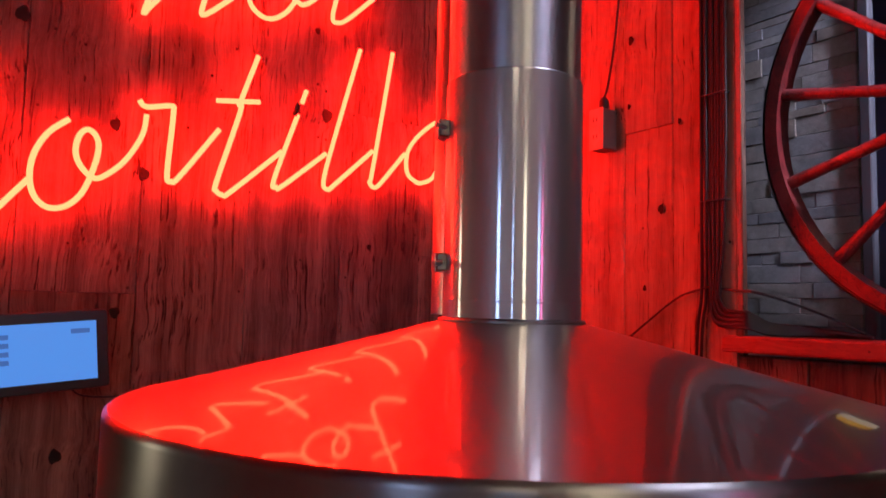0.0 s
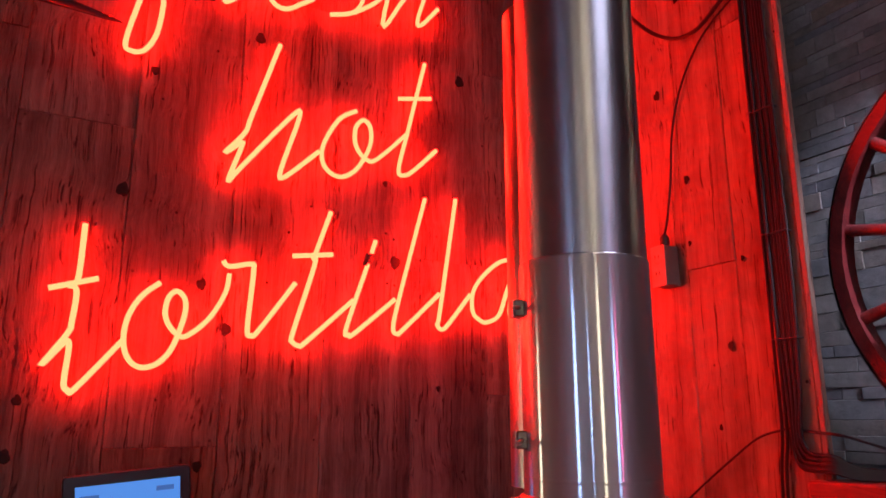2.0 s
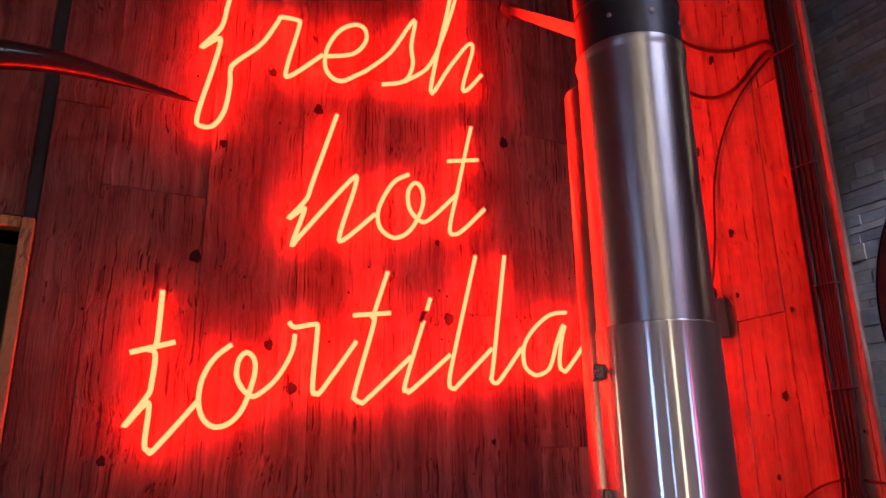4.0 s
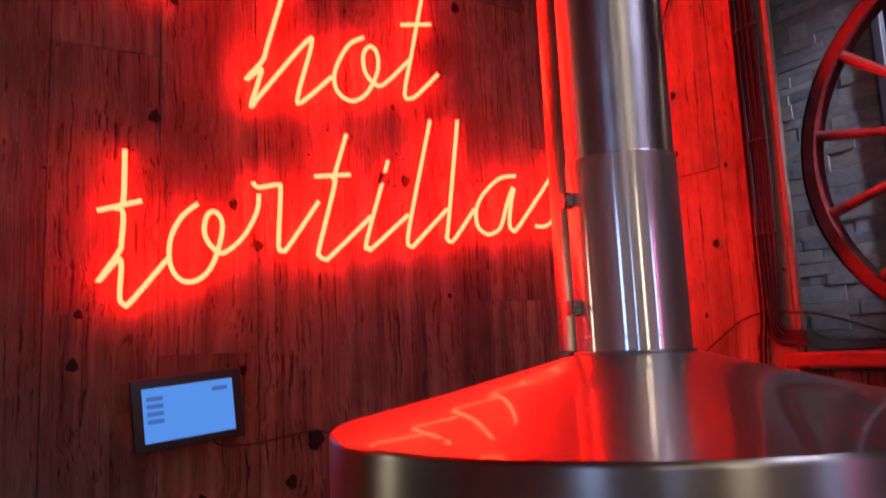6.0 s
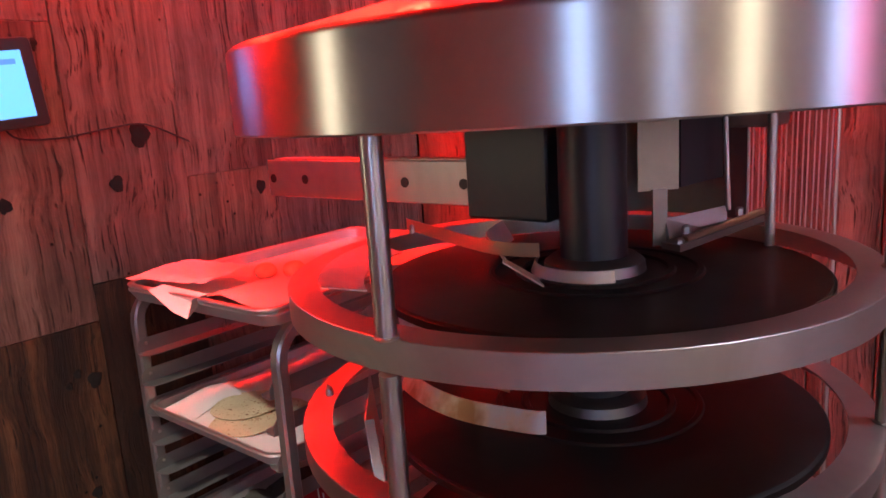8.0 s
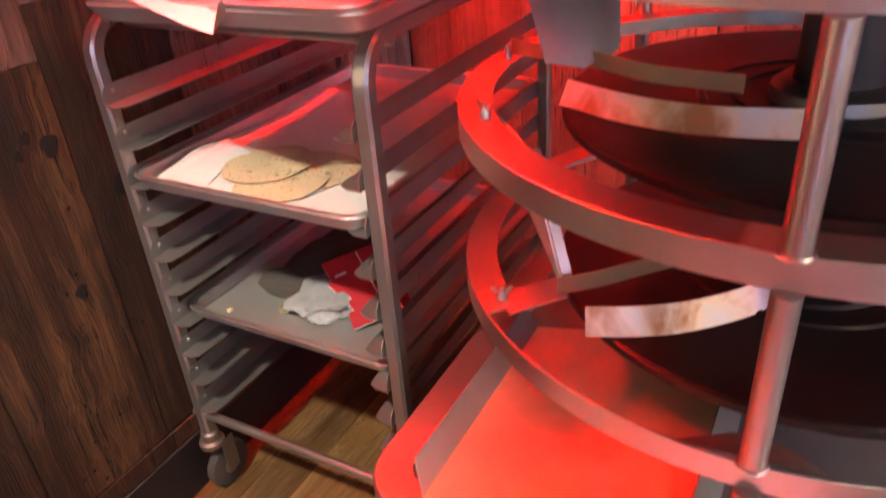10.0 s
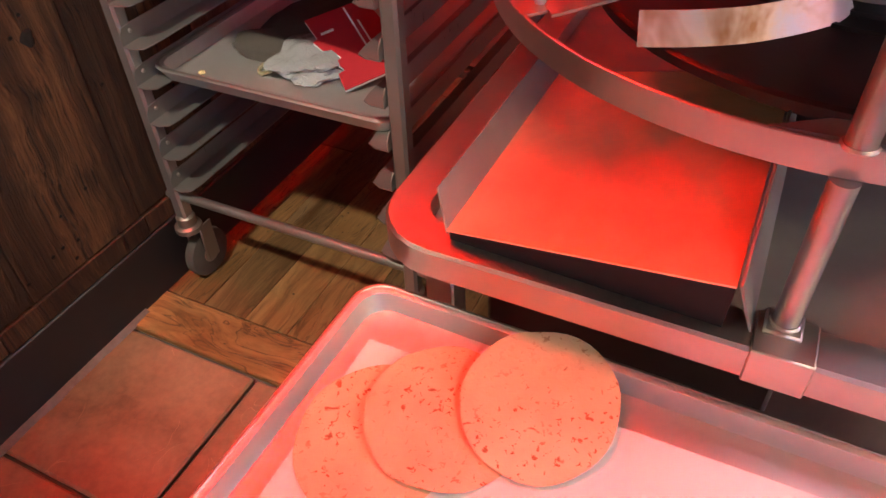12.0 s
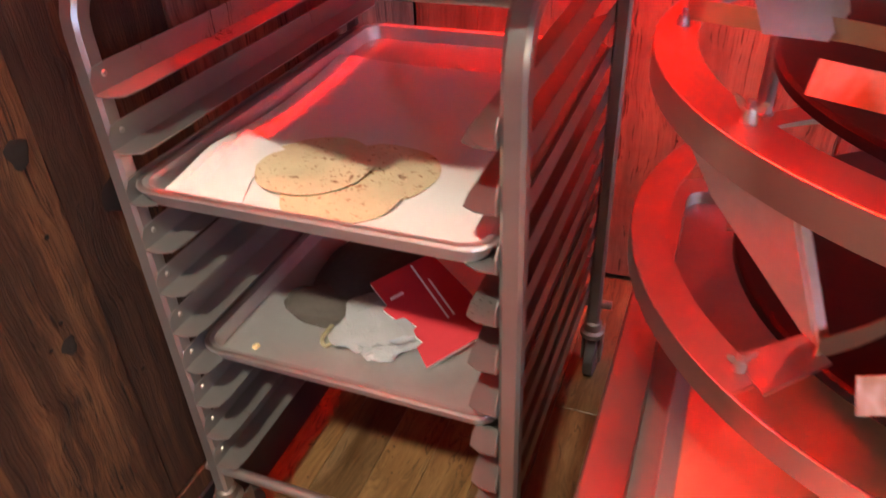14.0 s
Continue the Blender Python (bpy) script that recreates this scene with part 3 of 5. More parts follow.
for yy, z, r in ((-0.505, 2.232, 0.010), (-0.422, 2.504, 0.012), (-0.516, 2.758, 0.011), (-0.600, 1.789, 0.010), (-0.499, 2.061, 0.006), (-0.655, 1.992, 0.006), (-0.55, 1.60, 0.006)):
    knot(wall_e, yy, z, r * 0.9, r * 1.2, "x", -0.0058)

# ---- floor ----
for row in range(14):
    y1 = -0.001 - 0.098 * row
    x = -1.068
    while x < 0.0:
        w = min(rng.uniform(0.55, 1.0), 0.0 - x)
        part("board", box(x + 0.0008, x + w - 0.0008, y1 - 0.0972, y1, -0.012, 0.0, 0.0015), M_PLANK, floor, smooth=False)
        x += w
part("threshold", box(-1.170, -1.0705, -2.4, -0.002, -0.012, 0.003, 0.003), M_SILL, floor)
tile = mesh_of("tile", box(-0.1465, 0.1465, -0.1465, 0.1465, -0.012, 0.001, 0.004), M_TILE, False)
for i in range(6):
    for j in range(9):
        ob = new("tile", tile)
        ob.parent = floor
        ob.location = Vector((-1.3235 - 0.3 * i, -0.155 - 0.3 * j, 0)) - floor.location

# ---- neon sign ----
Y_NEON = -0.028
sign = thing("neon_sign", (-0.75, Y_NEON, 1.67), "glowing red neon script reading fresh hot tortillas on the plank wall", "neon sign")


def stroke(name, *pts):
    """One bent length of glass tube through (x, z) turns."""
    path = smooth_path([(x, Y_NEON, z) for x, z in pts], 5)
    return part(name, tube(path, 0.0062, 8), M_NEON, sign)


# fresh
stroke("letter_f", (-1.313, 2.915), (-1.301, 2.960), (-1.289, 2.918), (-1.297, 2.851), (-1.309, 2.785), (-1.354, 2.714), (-1.314, 2.752), (-1.307, 2.740), (-1.320, 2.661), (-1.349, 2.510), (-1.333, 2.486), (-1.304, 2.497), (-1.281, 2.547), (-1.273, 2.624), (-1.275, 2.665), (-1.263, 2.692), (-1.198, 2.766), (-1.160, 2.841), (-1.150, 2.867))
stroke("letter_r", (-1.149, 2.868), (-1.100, 2.871), (-1.095, 2.849), (-1.125, 2.703), (-1.110, 2.690), (-1.023, 2.778))
stroke("letter_e", (-1.018, 2.775), (-0.931, 2.806), (-0.891, 2.860), (-0.896, 2.901), (-0.928, 2.906), (-0.973, 2.873), (-1.007, 2.810), (-1.014, 2.748), (-0.994, 2.714), (-0.960, 2.709), (-0.917, 2.739), (-0.888, 2.761))
stroke("letter_s", (-0.886, 2.763), (-0.810, 2.845), (-0.732, 2.979), (-0.742, 2.885), (-0.737, 2.818), (-0.765, 2.757), (-0.836, 2.728))
stroke("letter_h", (-0.765, 2.755), (-0.687, 2.822), (-0.635, 2.937), (-0.591, 3.077), (-0.570, 3.168), (-0.587, 3.176), (-0.609, 3.071), (-0.677, 2.743), (-0.610, 2.843), (-0.544, 2.940), (-0.524, 2.929), (-0.562, 2.793), (-0.550, 2.776), (-0.494, 2.845))
# hot
stroke("letter_h", (-0.973, 2.598), (-1.036, 2.381), (-1.051, 2.330), (-1.097, 2.268), (-1.061, 2.300), (-1.056, 2.294), (-1.084, 2.198), (-1.059, 2.231), (-0.928, 2.405), (-0.912, 2.397), (-0.953, 2.249), (-0.943, 2.229), (-0.853, 2.316))
stroke("letter_o", (-0.750, 2.454), (-0.800, 2.418), (-0.842, 2.335), (-0.837, 2.278), (-0.793, 2.254), (-0.744, 2.285), (-0.707, 2.358), (-0.707, 2.413), (-0.729, 2.431), (-0.751, 2.402), (-0.748, 2.351), (-0.718, 2.318), (-0.684, 2.324), (-0.594, 2.416))
stroke("letter_t", (-0.538, 2.650), (-0.565, 2.537), (-0.589, 2.432), (-0.618, 2.307), (-0.601, 2.290), (-0.568, 2.312), (-0.499, 2.383))
stroke("cross_stroke", (-0.621, 2.520), (-0.517, 2.543))
# tortillas
stroke("letter_t", (-1.389, 2.045), (-1.390, 1.927), (-1.399, 1.904))
stroke("cross_stroke", (-1.446, 1.894), (-1.350, 1.924))
stroke("letter_t", (-1.409, 1.903), (-1.391, 1.893), (-1.393, 1.826), (-1.399, 1.798), (-1.442, 1.728), (-1.402, 1.779), (-1.393, 1.770), (-1.395, 1.694), (-1.386, 1.678), (-1.372, 1.682), (-1.289, 1.788))
stroke("letter_o", (-1.220, 1.926), (-1.257, 1.892), (-1.281, 1.845), (-1.287, 1.794), (-1.277, 1.755), (-1.256, 1.734), (-1.231, 1.732), (-1.203, 1.748), (-1.180, 1.784), (-1.161, 1.853), (-1.163, 1.892), (-1.182, 1.909), (-1.199, 1.893), (-1.204, 1.857), (-1.193, 1.828), (-1.171, 1.807), (-1.150, 1.808), (-1.106, 1.849), (-1.072, 1.913), (-1.065, 1.962))
stroke("letter_r", (-1.082, 1.993), (-1.066, 1.980), (-1.014, 1.991), (-1.007, 1.974), (-1.014, 1.832), (-1.004, 1.816), (-0.987, 1.828), (-0.900, 1.954))
stroke("letter_t", (-0.813, 2.153), (-0.854, 2.025))
stroke("cross_stroke", (-0.910, 2.023), (-0.804, 2.038))
stroke("letter_t", (-0.859, 2.020), (-0.851, 2.009), (-0.901, 1.827), (-0.900, 1.805), (-0.885, 1.797), (-0.867, 1.806), (-0.742, 1.923))
stroke("letter_i", (-0.704, 2.023), (-0.760, 1.848), (-0.753, 1.832), (-0.738, 1.835), (-0.623, 1.934))
stroke("dot", (-0.683, 2.090), (-0.694, 2.055))
stroke("letter_l", (-0.534, 2.231), (-0.606, 1.955), (-0.627, 1.859), (-0.615, 1.841), (-0.600, 1.851), (-0.487, 1.960))
stroke("letter_l", (-0.434, 2.244), (-0.485, 1.910), (-0.493, 1.875), (-0.479, 1.861), (-0.458, 1.877), (-0.386, 1.967))
stroke("letter_a", (-0.219, 2.087), (-0.280, 2.074), (-0.341, 2.026), (-0.377, 1.973), (-0.378, 1.917), (-0.353, 1.894), (-0.329, 1.891), (-0.289, 1.915), (-0.259, 1.991), (-0.232, 2.047))
stroke("tail", (-0.226, 2.045), (-0.242, 1.996), (-0.253, 1.929), (-0.241, 1.908), (-0.212, 1.926), (-0.056, 2.111))
stroke("letter_s", (-0.036, 2.175), (-0.057, 2.118), (-0.037, 2.092), (-0.029, 2.035), (-0.055, 1.966), (-0.103, 1.929), (-0.145, 1.926))
stroke("tail", (-0.055, 1.963), (-0.013, 1.979), (0.003, 2.010))
part("dark_section", tube([(-0.703, Y_NEON, 2.050), (-0.713, Y_NEON, 2.018)], 0.0068, 8), M_PIPE_OFF, sign, "blacked-out length of glass tube")
for x, z in ((-1.372, 2.045), (-0.965, 2.575), (-0.80, 2.14), (-0.87, 1.955), (-0.43, 2.20), (-0.49, 2.835), (-1.355, 2.63), (-1.30, 1.79), (-0.51, 2.375), (-0.69, 2.735), (-0.50, 1.96), (-0.21, 1.94), (-1.10, 2.24), (-0.64, 1.925)):
    part("glass_stand", tube([(x, Y_NEON + 0.006, z), (x + 0.004, -0.018, z + 0.006), (x + 0.006, -0.006, z + 0.008)], 0.0035, 6), M_PIPE_OFF, sign, "thin glass support stub")

# ---- tablet on the wall ----
tab = thing("tablet", (-1.245, -0.055, 1.435), "black tablet with a lit blue screen fixed to the plank wall", "tablet")
tm = Matrix.Translation((-1.245, -0.052, 1.430)) @ Euler((radians(-2), radians(-4.5), radians(2.0))).to_matrix().to_4x4()
part("case", moved(loft([[(x, z, yy) for x, yy, z in rounded(0.1265 - i, 0.0825 - i, 0.009, d)] for i, d in ((0.003, 0.008), (0.0, 0.005), (0.0, -0.006), (0.002, -0.009))]), tm), M_BLACK, tab)
scr = part("screen", moved(box(-0.103, 0.103, -0.0098, -0.0085, -0.0625, 0.0590), tm), M_SCREEN, tab, "lit blue-white screen", smooth=False)
for x0, x1, z in ((-0.095, -0.058, 0.036), (-0.095, -0.058, 0.019), (-0.095, -0.058, 0.002), (-0.095, -0.058, -0.015), (0.054, 0.090, 0.040)):
    part("screen_bar", moved(box(x0, x1, -0.0108, -0.0099, z - 0.006, z + 0.004), tm), M_SCREEN_BAR, scr, smooth=False)
part("mount", box(-1.285, -1.205, -0.044, -0.007, 1.40, 1.47, 0.004), M_BLACK, tab)
cord = smooth_path([(-1.19, -0.03, 1.362), (-1.16, -0.012, 1.335), (-1.08, -0.012, 1.330), (-0.98, -0.012, 1.342), (-0.90, -0.012, 1.345), (-0.80, -0.012, 1.30)], 5)
single("power_cord", tube(cord, 0.0022, 6), M_CABLE, (-1.19, -0.03, 1.30), "thin purple-black cord run along the planks", "cord")

# ---- horn ----
hp = smooth_path([(-1.98, -0.35, 2.335), (-1.83, -0.33, 2.40), (-1.69, -0.29, 2.445), (-1.53, -0.21, 2.478), (-1.365, -0.15, 2.489)], 6)
horn = thing("horn_trophy", (-1.95, -0.02, 2.34), "long glossy black cattle horn mounted on the wall", "horn")
part("horn", tube(hp, 0.03, 16, taper=[0.036 * (1 - (i / (len(hp) - 1)) ** 1.6) + 0.0015 for i in range(len(hp))]), M_HORN, horn)
part("bracket", tube([(-1.93, -0.34, 2.355), (-1.96, -0.16, 2.35), (-1.96, 0.0, 2.35)], 0.012, 8), M_BLACK, horn)

# ---- side wall fittings ----
box_o = thing("outlet_box", (-0.03, -0.436, 2.0), "surface-mounted double socket with a plugged-in cord", "outlet")
# The body is coloured darker than the plate for the shade on its side.
part("body", box(-0.050, -0.001, -0.4545, -0.4065, 1.956, 2.062, 0.003), plain("shaded_box", (0.13, 0.085, 0.075), 0.5, 0, 0.2, 40, 0.1), box_o, "metal box darkened for its shaded side")
part("cover_plate", box(-0.0535, -0.0502, -0.4555, -0.4055, 1.955, 2.063, 0.001), M_OUTLET, box_o, "pale cover plate")
for z in (2.030, 1.986):
    sock = part("socket", moved(disc_capped([(0.017, 0), (0.017, 0.002), (0.015, 0.003)], 0, 0, 20), Matrix.Translation((-0.053, -0.4305, z)) @ Matrix.Rotation(radians(-90), 4, "Y")), M_OUTLET, box_o)
    for dy in (-0.006, 0.006):
        part("slot", box(-0.0568, -0.0558, -0.4305 + dy - 0.0012, -0.4305 + dy + 0.0012, z - 0.002, z + 0.008), M_BLACK, sock, smooth=False)
part("plug", disc_capped([(0.010, 2.062), (0.013, 2.067), (0.013, 2.085), (0.006, 2.095)], -0.032, -0.438, 14), M_BLACK, box_o)
cord = smooth_path([(-0.032, -0.438, 2.093), (-0.02, -0.440, 2.13), (-0.012, -0.455, 2.24), (-0.012, -0.475, 2.38), (-0.012, -0.52, 2.50), (-0.012, -0.60, 2.60), (-0.012, -0.70, 2.655), (-0.02, -0.735, 2.655)], 6)
single("lamp_cord", tube(cord, 0.003, 7), M_CABLE, (-0.02, -0.45, 2.113), "thin black cord running up from the socket", "cord")
M_TIE = plain("tie_plastic", (0.05, 0.045, 0.045), 0.5, 0, 0.2, 30, 0.05)
bundle = thing("cable_bundle", (-0.02, -0.755, 1.5), "bundle of black cables tied along the board edge", "cables")
for i in range(8):
    y0, wob, dx = -0.728 - 0.0077 * i, rng.uniform(-0.0012, 0.0012), 0.003 * (i % 2)
    yb, zb = -0.7455 - 0.0034 * i, 1.515 + 0.0045 * i
    pts = [(-0.011 - dx, y0 + wob, 3.3), (-0.012, y0 - wob, 2.66), (-0.011 - dx, y0 + wob, 2.3), (-0.012, y0, 1.95), (-0.012 - dx, 0.5 * (y0 + yb), 1.70),
           (-0.014 - 2 * dx, yb, 1.605), (-0.014 - 2 * dx, yb - 0.002, zb + 0.026), (-0.014 - 2 * dx, yb - 0.016, zb + 0.004), (-0.013 - dx, yb - 0.04, zb), (-0.010, -0.832, zb - 0.002),
           (0.02, -0.86, 1.502 + 0.003 * i), (0.06, -0.91, 1.502 + 0.002 * i), (0.10, -0.985 - 0.006 * i, 1.501)]
    part("cable", tube(smooth_path(pts, 5), 0.0042, 7), M_CABLE, bundle)
for i in range(2):
    y0 = -0.716 + 0.012 * i
    part("cable", tube(smooth_path([(-0.0175, y0 - 0.022, 2.9), (-0.0175, y0 - 0.020, 2.2), (-0.016, y0 - 0.018, 1.75), (-0.012, y0 - 0.014, 1.587), (-0.012, y0 - 0.002, 1.49), (-0.012, y0 + 0.01, 1.2)], 6), 0.0038, 7), M_CABLE, bundle)
for z in (2.65, 2.33, 2.03, 1.79):
    part("tie", box(-0.0225, -0.001, -0.788, -0.7215, z, z + 0.002, 0.0008), M_TIE, bundle, "grey plastic cable tie")
for pts, r in (([(-0.02, -0.735, 2.66), (-0.015, -0.69, 2.675), (-0.02, -0.58, 2.62), (-0.03, -0.47, 2.66), (-0.05, -0.36, 2.80), (-0.06, -0.3, 3.0)], 0.0055),
               ([(-0.02, -0.735, 2.665), (-0.014, -0.70, 2.71), (-0.014, -0.60, 2.74), (-0.02, -0.50, 2.80), (-0.03, -0.42, 2.90), (-0.03, -0.40, 3.1)], 0.0055),
               ([(-0.012, -0.74, 1.60), (-0.012, -0.66, 1.58), (-0.012, -0.58, 1.53), (-0.012, -0.48, 1.46), (-0.012, -0.40, 1.40)], 0.0028),
               ([(0.10, -1.02, 1.505), (0.05, -0.94, 1.55), (-0.01, -0.86, 1.585), (-0.012, -0.80, 1.592), (-0.012, -0.74, 1.60)], 0.0028)):
    single("loose_cable", tube(smooth_path(pts, 6), r, 7), M_CABLE, pts[0], "loose black cable looping over the planks", "cable")

# ---- beyond the ledge: stone pillar, wheel, dining room ----
pillar = thing("stone_pillar", (0.36, -0.66, 0), "pillar clad in grey stacked ledger stone", "pillar", kind="structure")
part("core", box(0.2665, 0.30, -0.934, 0.6, 0, H_ROOM), M_GROUT, pillar, smooth=False)
z = 1.36
while z < 3.3:
    h = rng.choice((0.020, 0.028, 0.036, 0.046))
    yy = -0.9345
    while yy < -0.30:
        w = min(rng.uniform(0.05, 0.20), -0.28 - yy)
        d = rng.uniform(0.0, 0.0025)
        part("stone", box(0.248 - d, 0.270, yy + 0.0004, yy + w - 0.0004, z + 0.0004, z + h - 0.0004, 0.0012), M_STONE, pillar, smooth=False)
        yy += w
    z += h
single("trim", box(0.238, 0.262, -0.966, -0.942, 1.2, H_ROOM, 0.003), plain("dark_metal_edge", (0.07, 0.07, 0.085), 0.6, 0.2, 0.2, 20, 0.1), (0.25, -0.95, 1.2), "grey metal edge strip of the stone pillar", "trim", kind="structure")

wheel = thing("wagon_wheel", (0.115, -1.255, 1.496), "old dark red wooden wagon wheel standing on the ledge", "wheel")
WY, WZ, WR = -1.255, 1.952, 0.456


def ring_x(r0, r1, x0, x1, y, z, segs=64):
    bm = bmesh.new()
    rows = [[bm.verts.new((x, y + r * math.cos(2 * math.pi * k / segs), z + r * math.sin(2 * math.pi * k / segs))) for k in range(segs)] for r, x in ((r0, x0), (r1 - 0.004, x0), (r1, x0 + 0.004), (r1, x1 - 0.004), (r1 - 0.004, x1), (r0, x1))]
    for a, b in zip(rows, rows[1:] + rows[:1]):
        for k in range(segs):
            bm.faces.new((a[k], a[(k + 1) % segs], b[(k + 1) % segs], b[k]))
    return bm


part("felloe", ring_x(0.418, 0.450, 0.092, 0.138, WY, WZ), M_WHEEL, wheel)
part("tyre", ring_x(0.450, WR, 0.094, 0.136, WY, WZ), M_BLACK, wheel, "dark iron tyre")
part("hub", ring_x(0.02, 0.075, 0.055, 0.175, WY, WZ, 32), M_WHEEL, wheel)
for k in range(13):
    a = radians(10.8 + 360 / 13 * k)
    u = Vector((0, math.cos(a), math.sin(a)))
    c = Vector((0.115, WY, WZ))
    part("spoke", tube([c + u * r for r in (0.06, 0.14, 0.30, 0.425)], 0.013, 10, taper=[0.016, 0.0135, 0.012, 0.0145]), M_WHEEL, wheel)

pend = thing("pendant_lamp", (1.5, -0.47, 1.98), "yellow glowing pendant lamp hanging on a chain", "lamp")
part("shade", loft([[(1.5 + dx, -0.508 + dy, z) for dx, dy, _ in rounded(0.03 - i * 0.3, 0.06 - i, 0.012, 0)] for i, z in ((0.0, 2.005), (0.0, 2.045), (0.014, 2.075), (0.04, 2.09))]), M_LAMP_Y, pend, "yellow glowing upper glass")
low = part("diffuser", box(1.472, 1.528, -0.568, -0.448, 1.935, 2.003, 0.004), M_LAMP_YW, pend, "bright white lower glass")
for k in range(7):
    part("text_bar", box(1.468, 1.4715, -0.558 + 0.0155 * k, -0.553 + 0.0155 * k, 1.958 + 0.006 * (k % 3), 1.978 + 0.005 * (k % 2)), M_TIE, low, smooth=False)
part("cap", disc_capped([(0.008, 2.16), (0.018, 2.12), (0.024, 2.091)], 1.5, -0.508, 16), M_BLACK, pend)
for k in range(28):
    zc = 2.165 + 0.042 * k
    a = Vector((1, 0, 0)) if k % 2 else Vector((0, 1, 0))
    pts = [Vector((1.5, -0.508, zc)) + a * 0.009 * math.cos(t) + Vector((0, 0, 0.026 * math.sin(t))) for t in [2 * math.pi * j / 8 for j in range(8)]]
    part("chain_link", tube(pts, 0.003, 5, closed=True), M_BLACK, pend)
panel = thing("blue_sign", (4.2, -0.5, 1.6), "blue-lit wall panel with a blue and pink neon outline", "neon sign")
# The board's violet colour holds the blue light thrown on the wall.
part("board", box(3.88, 4.199, -1.3, 0.24, 1.3, 3.0, 0.01), plain("blue_lit_board", (0.22, 0.2, 0.5), 0.6, 0, 0.2, 6, 0.1), panel)
nb = smooth_path([(3.85, 0.02, 2.68), (3.85, -0.10, 2.68), (3.85, -0.10, 2.55), (3.85, -0.34, 2.53), (3.85, -0.36, 2.33), (3.85, -0.18, 2.15), (3.85, -0.13, 2.28), (3.85, 0.02, 2.35), (3.85, 0.12, 2.45), (3.85, 0.02, 2.51)], 4, True)
part("tube", tube(nb, 0.016, 7, closed=True), M_NEON_B, panel, "blue neon outline")
part("tube", tube(smooth_path([(3.84, -0.06, 2.49), (3.84, -0.16, 2.45), (3.84, -0.24, 2.49), (3.84, -0.28, 2.39), (3.84, -0.18, 2.33)], 5), 0.016, 7), M_LAMP_P, panel, "pink neon squiggle")


# ---- tortilla oven ----
CX, CY, RR = -0.842, -1.030, 0.393
HX, HY = -0.800, -1.025
oven = thing("tortilla_oven", (CX, CY, 0.47), "round three-tier stainless tortilla oven with a conical hood", "oven")


def around(a, r, z=0.0):
    return Vector((CX + r * math.cos(radians(a)), CY + r * math.sin(radians(a)), z))


HOOD_R = 0.467
M_DULL = steel("dull_grey_steel", (0.24, 0.225, 0.21), 0.42, (20, 20, 20), 0.05, 0.1, 0.0, 1.0)
FX, FY = -0.822, -1.053
hood_top = [(HOOD_R - 0.006, 1.4295), (0.43, 1.437), (0.38, 1.449), (0.31, 1.466), (0.24, 1.484), (0.17, 1.502), (0.11, 1.518), (0.076, 1.526)]


def hood_cone_mesh():
    """A thin cone whose axis leans from the rim's centre to the flue."""
    bm = bmesh.new()
    rows = []
    for r, z in hood_top + [(r - 0.001, z - 0.003) for r, z in reversed(hood_top)]:
        f = (HOOD_R - r) / (HOOD_R - 0.076)
        cx, cy = HX + (FX - HX) * f, HY + (FY - HY) * f
        rows.append([bm.verts.new((cx + r * math.cos(2 * math.pi * k / 144), cy + r * math.sin(2 * math.pi * k / 144), z)) for k in range(144)])
    for a, b in zip(rows, rows[1:] + rows[:1]):
        for k in range(144):
            bm.faces.new((a[k], a[(k + 1) % 144], b[(k + 1) % 144], b[k]))
    return bm


hood_cone = part("hood", hood_cone_mesh(), M_STEEL_H, oven, "conical brushed stainless hood")
part("rim_band", lathe([(HOOD_R - 0.002, 1.329), (HOOD_R, 1.331), (HOOD_R, 1.4225), (HOOD_R - 0.001, 1.4265), (HOOD_R - 0.005, 1.4298), (HOOD_R - 0.008, 1.4270), (HOOD_R - 0.004, 1.4215), (HOOD_R - 0.004, 1.331)], HX, HY, 144, closed=True), M_BAND, hood_cone, "brushed upright band of the hood")

# flue: polished sleeve, duller pipe, beaded joint, dark upper length
R_FL = 0.0845
flue = part("flue", lathe([(R_FL - 0.002, 1.806), (R_FL - 0.002, 2.231), (R_FL, 2.236), (R_FL + 0.001, 2.241), (R_FL, 2.246), (R_FL - 0.003, 2.248), (R_FL - 0.007, 2.241), (R_FL - 0.007, 1.806)], FX, FY, 72, closed=True), M_GALV, oven, "dull galvanised flue pipe")
part("sleeve", lathe([(R_FL, 1.522), (R_FL, 1.546), (R_FL + 0.0006, 1.548), (R_FL, 1.550), (R_FL, 1.8145), (R_FL - 0.0006, 1.816), (R_FL - 0.0017, 1.816), (R_FL - 0.0017, 1.522)], FX, FY, 72, closed=True), M_FLUE, flue, "polished stainless flue sleeve")
part("base_flange", lathe([(R_FL, 1.5275), (R_FL + 0.004, 1.527), (R_FL + 0.006, 1.525), (R_FL + 0.006, 1.515), (R_FL, 1.515)], FX, FY, 64, closed=True), M_DULL, flue, "dull base ring of the flue")
part("upper_pipe", lathe([(R_FL - 0.003, 2.2485), (R_FL - 0.003, 2.32), (R_FL - 0.001, 2.323), (R_FL - 0.003, 2.326), (R_FL - 0.003, H_ROOM), (R_FL - 0.008, H_ROOM), (R_FL - 0.008, 2.2485)], FX, FY, 48, closed=True), plain("dark_pipe", (0.05, 0.05, 0.06), 0.4, 0.7, 0.3, 15, 0.1), flue, "dark upper length of flue")


def seam_at(a, r, z):
    return (FX + r * math.cos(radians(a)), FY + r * math.sin(radians(a)), z)


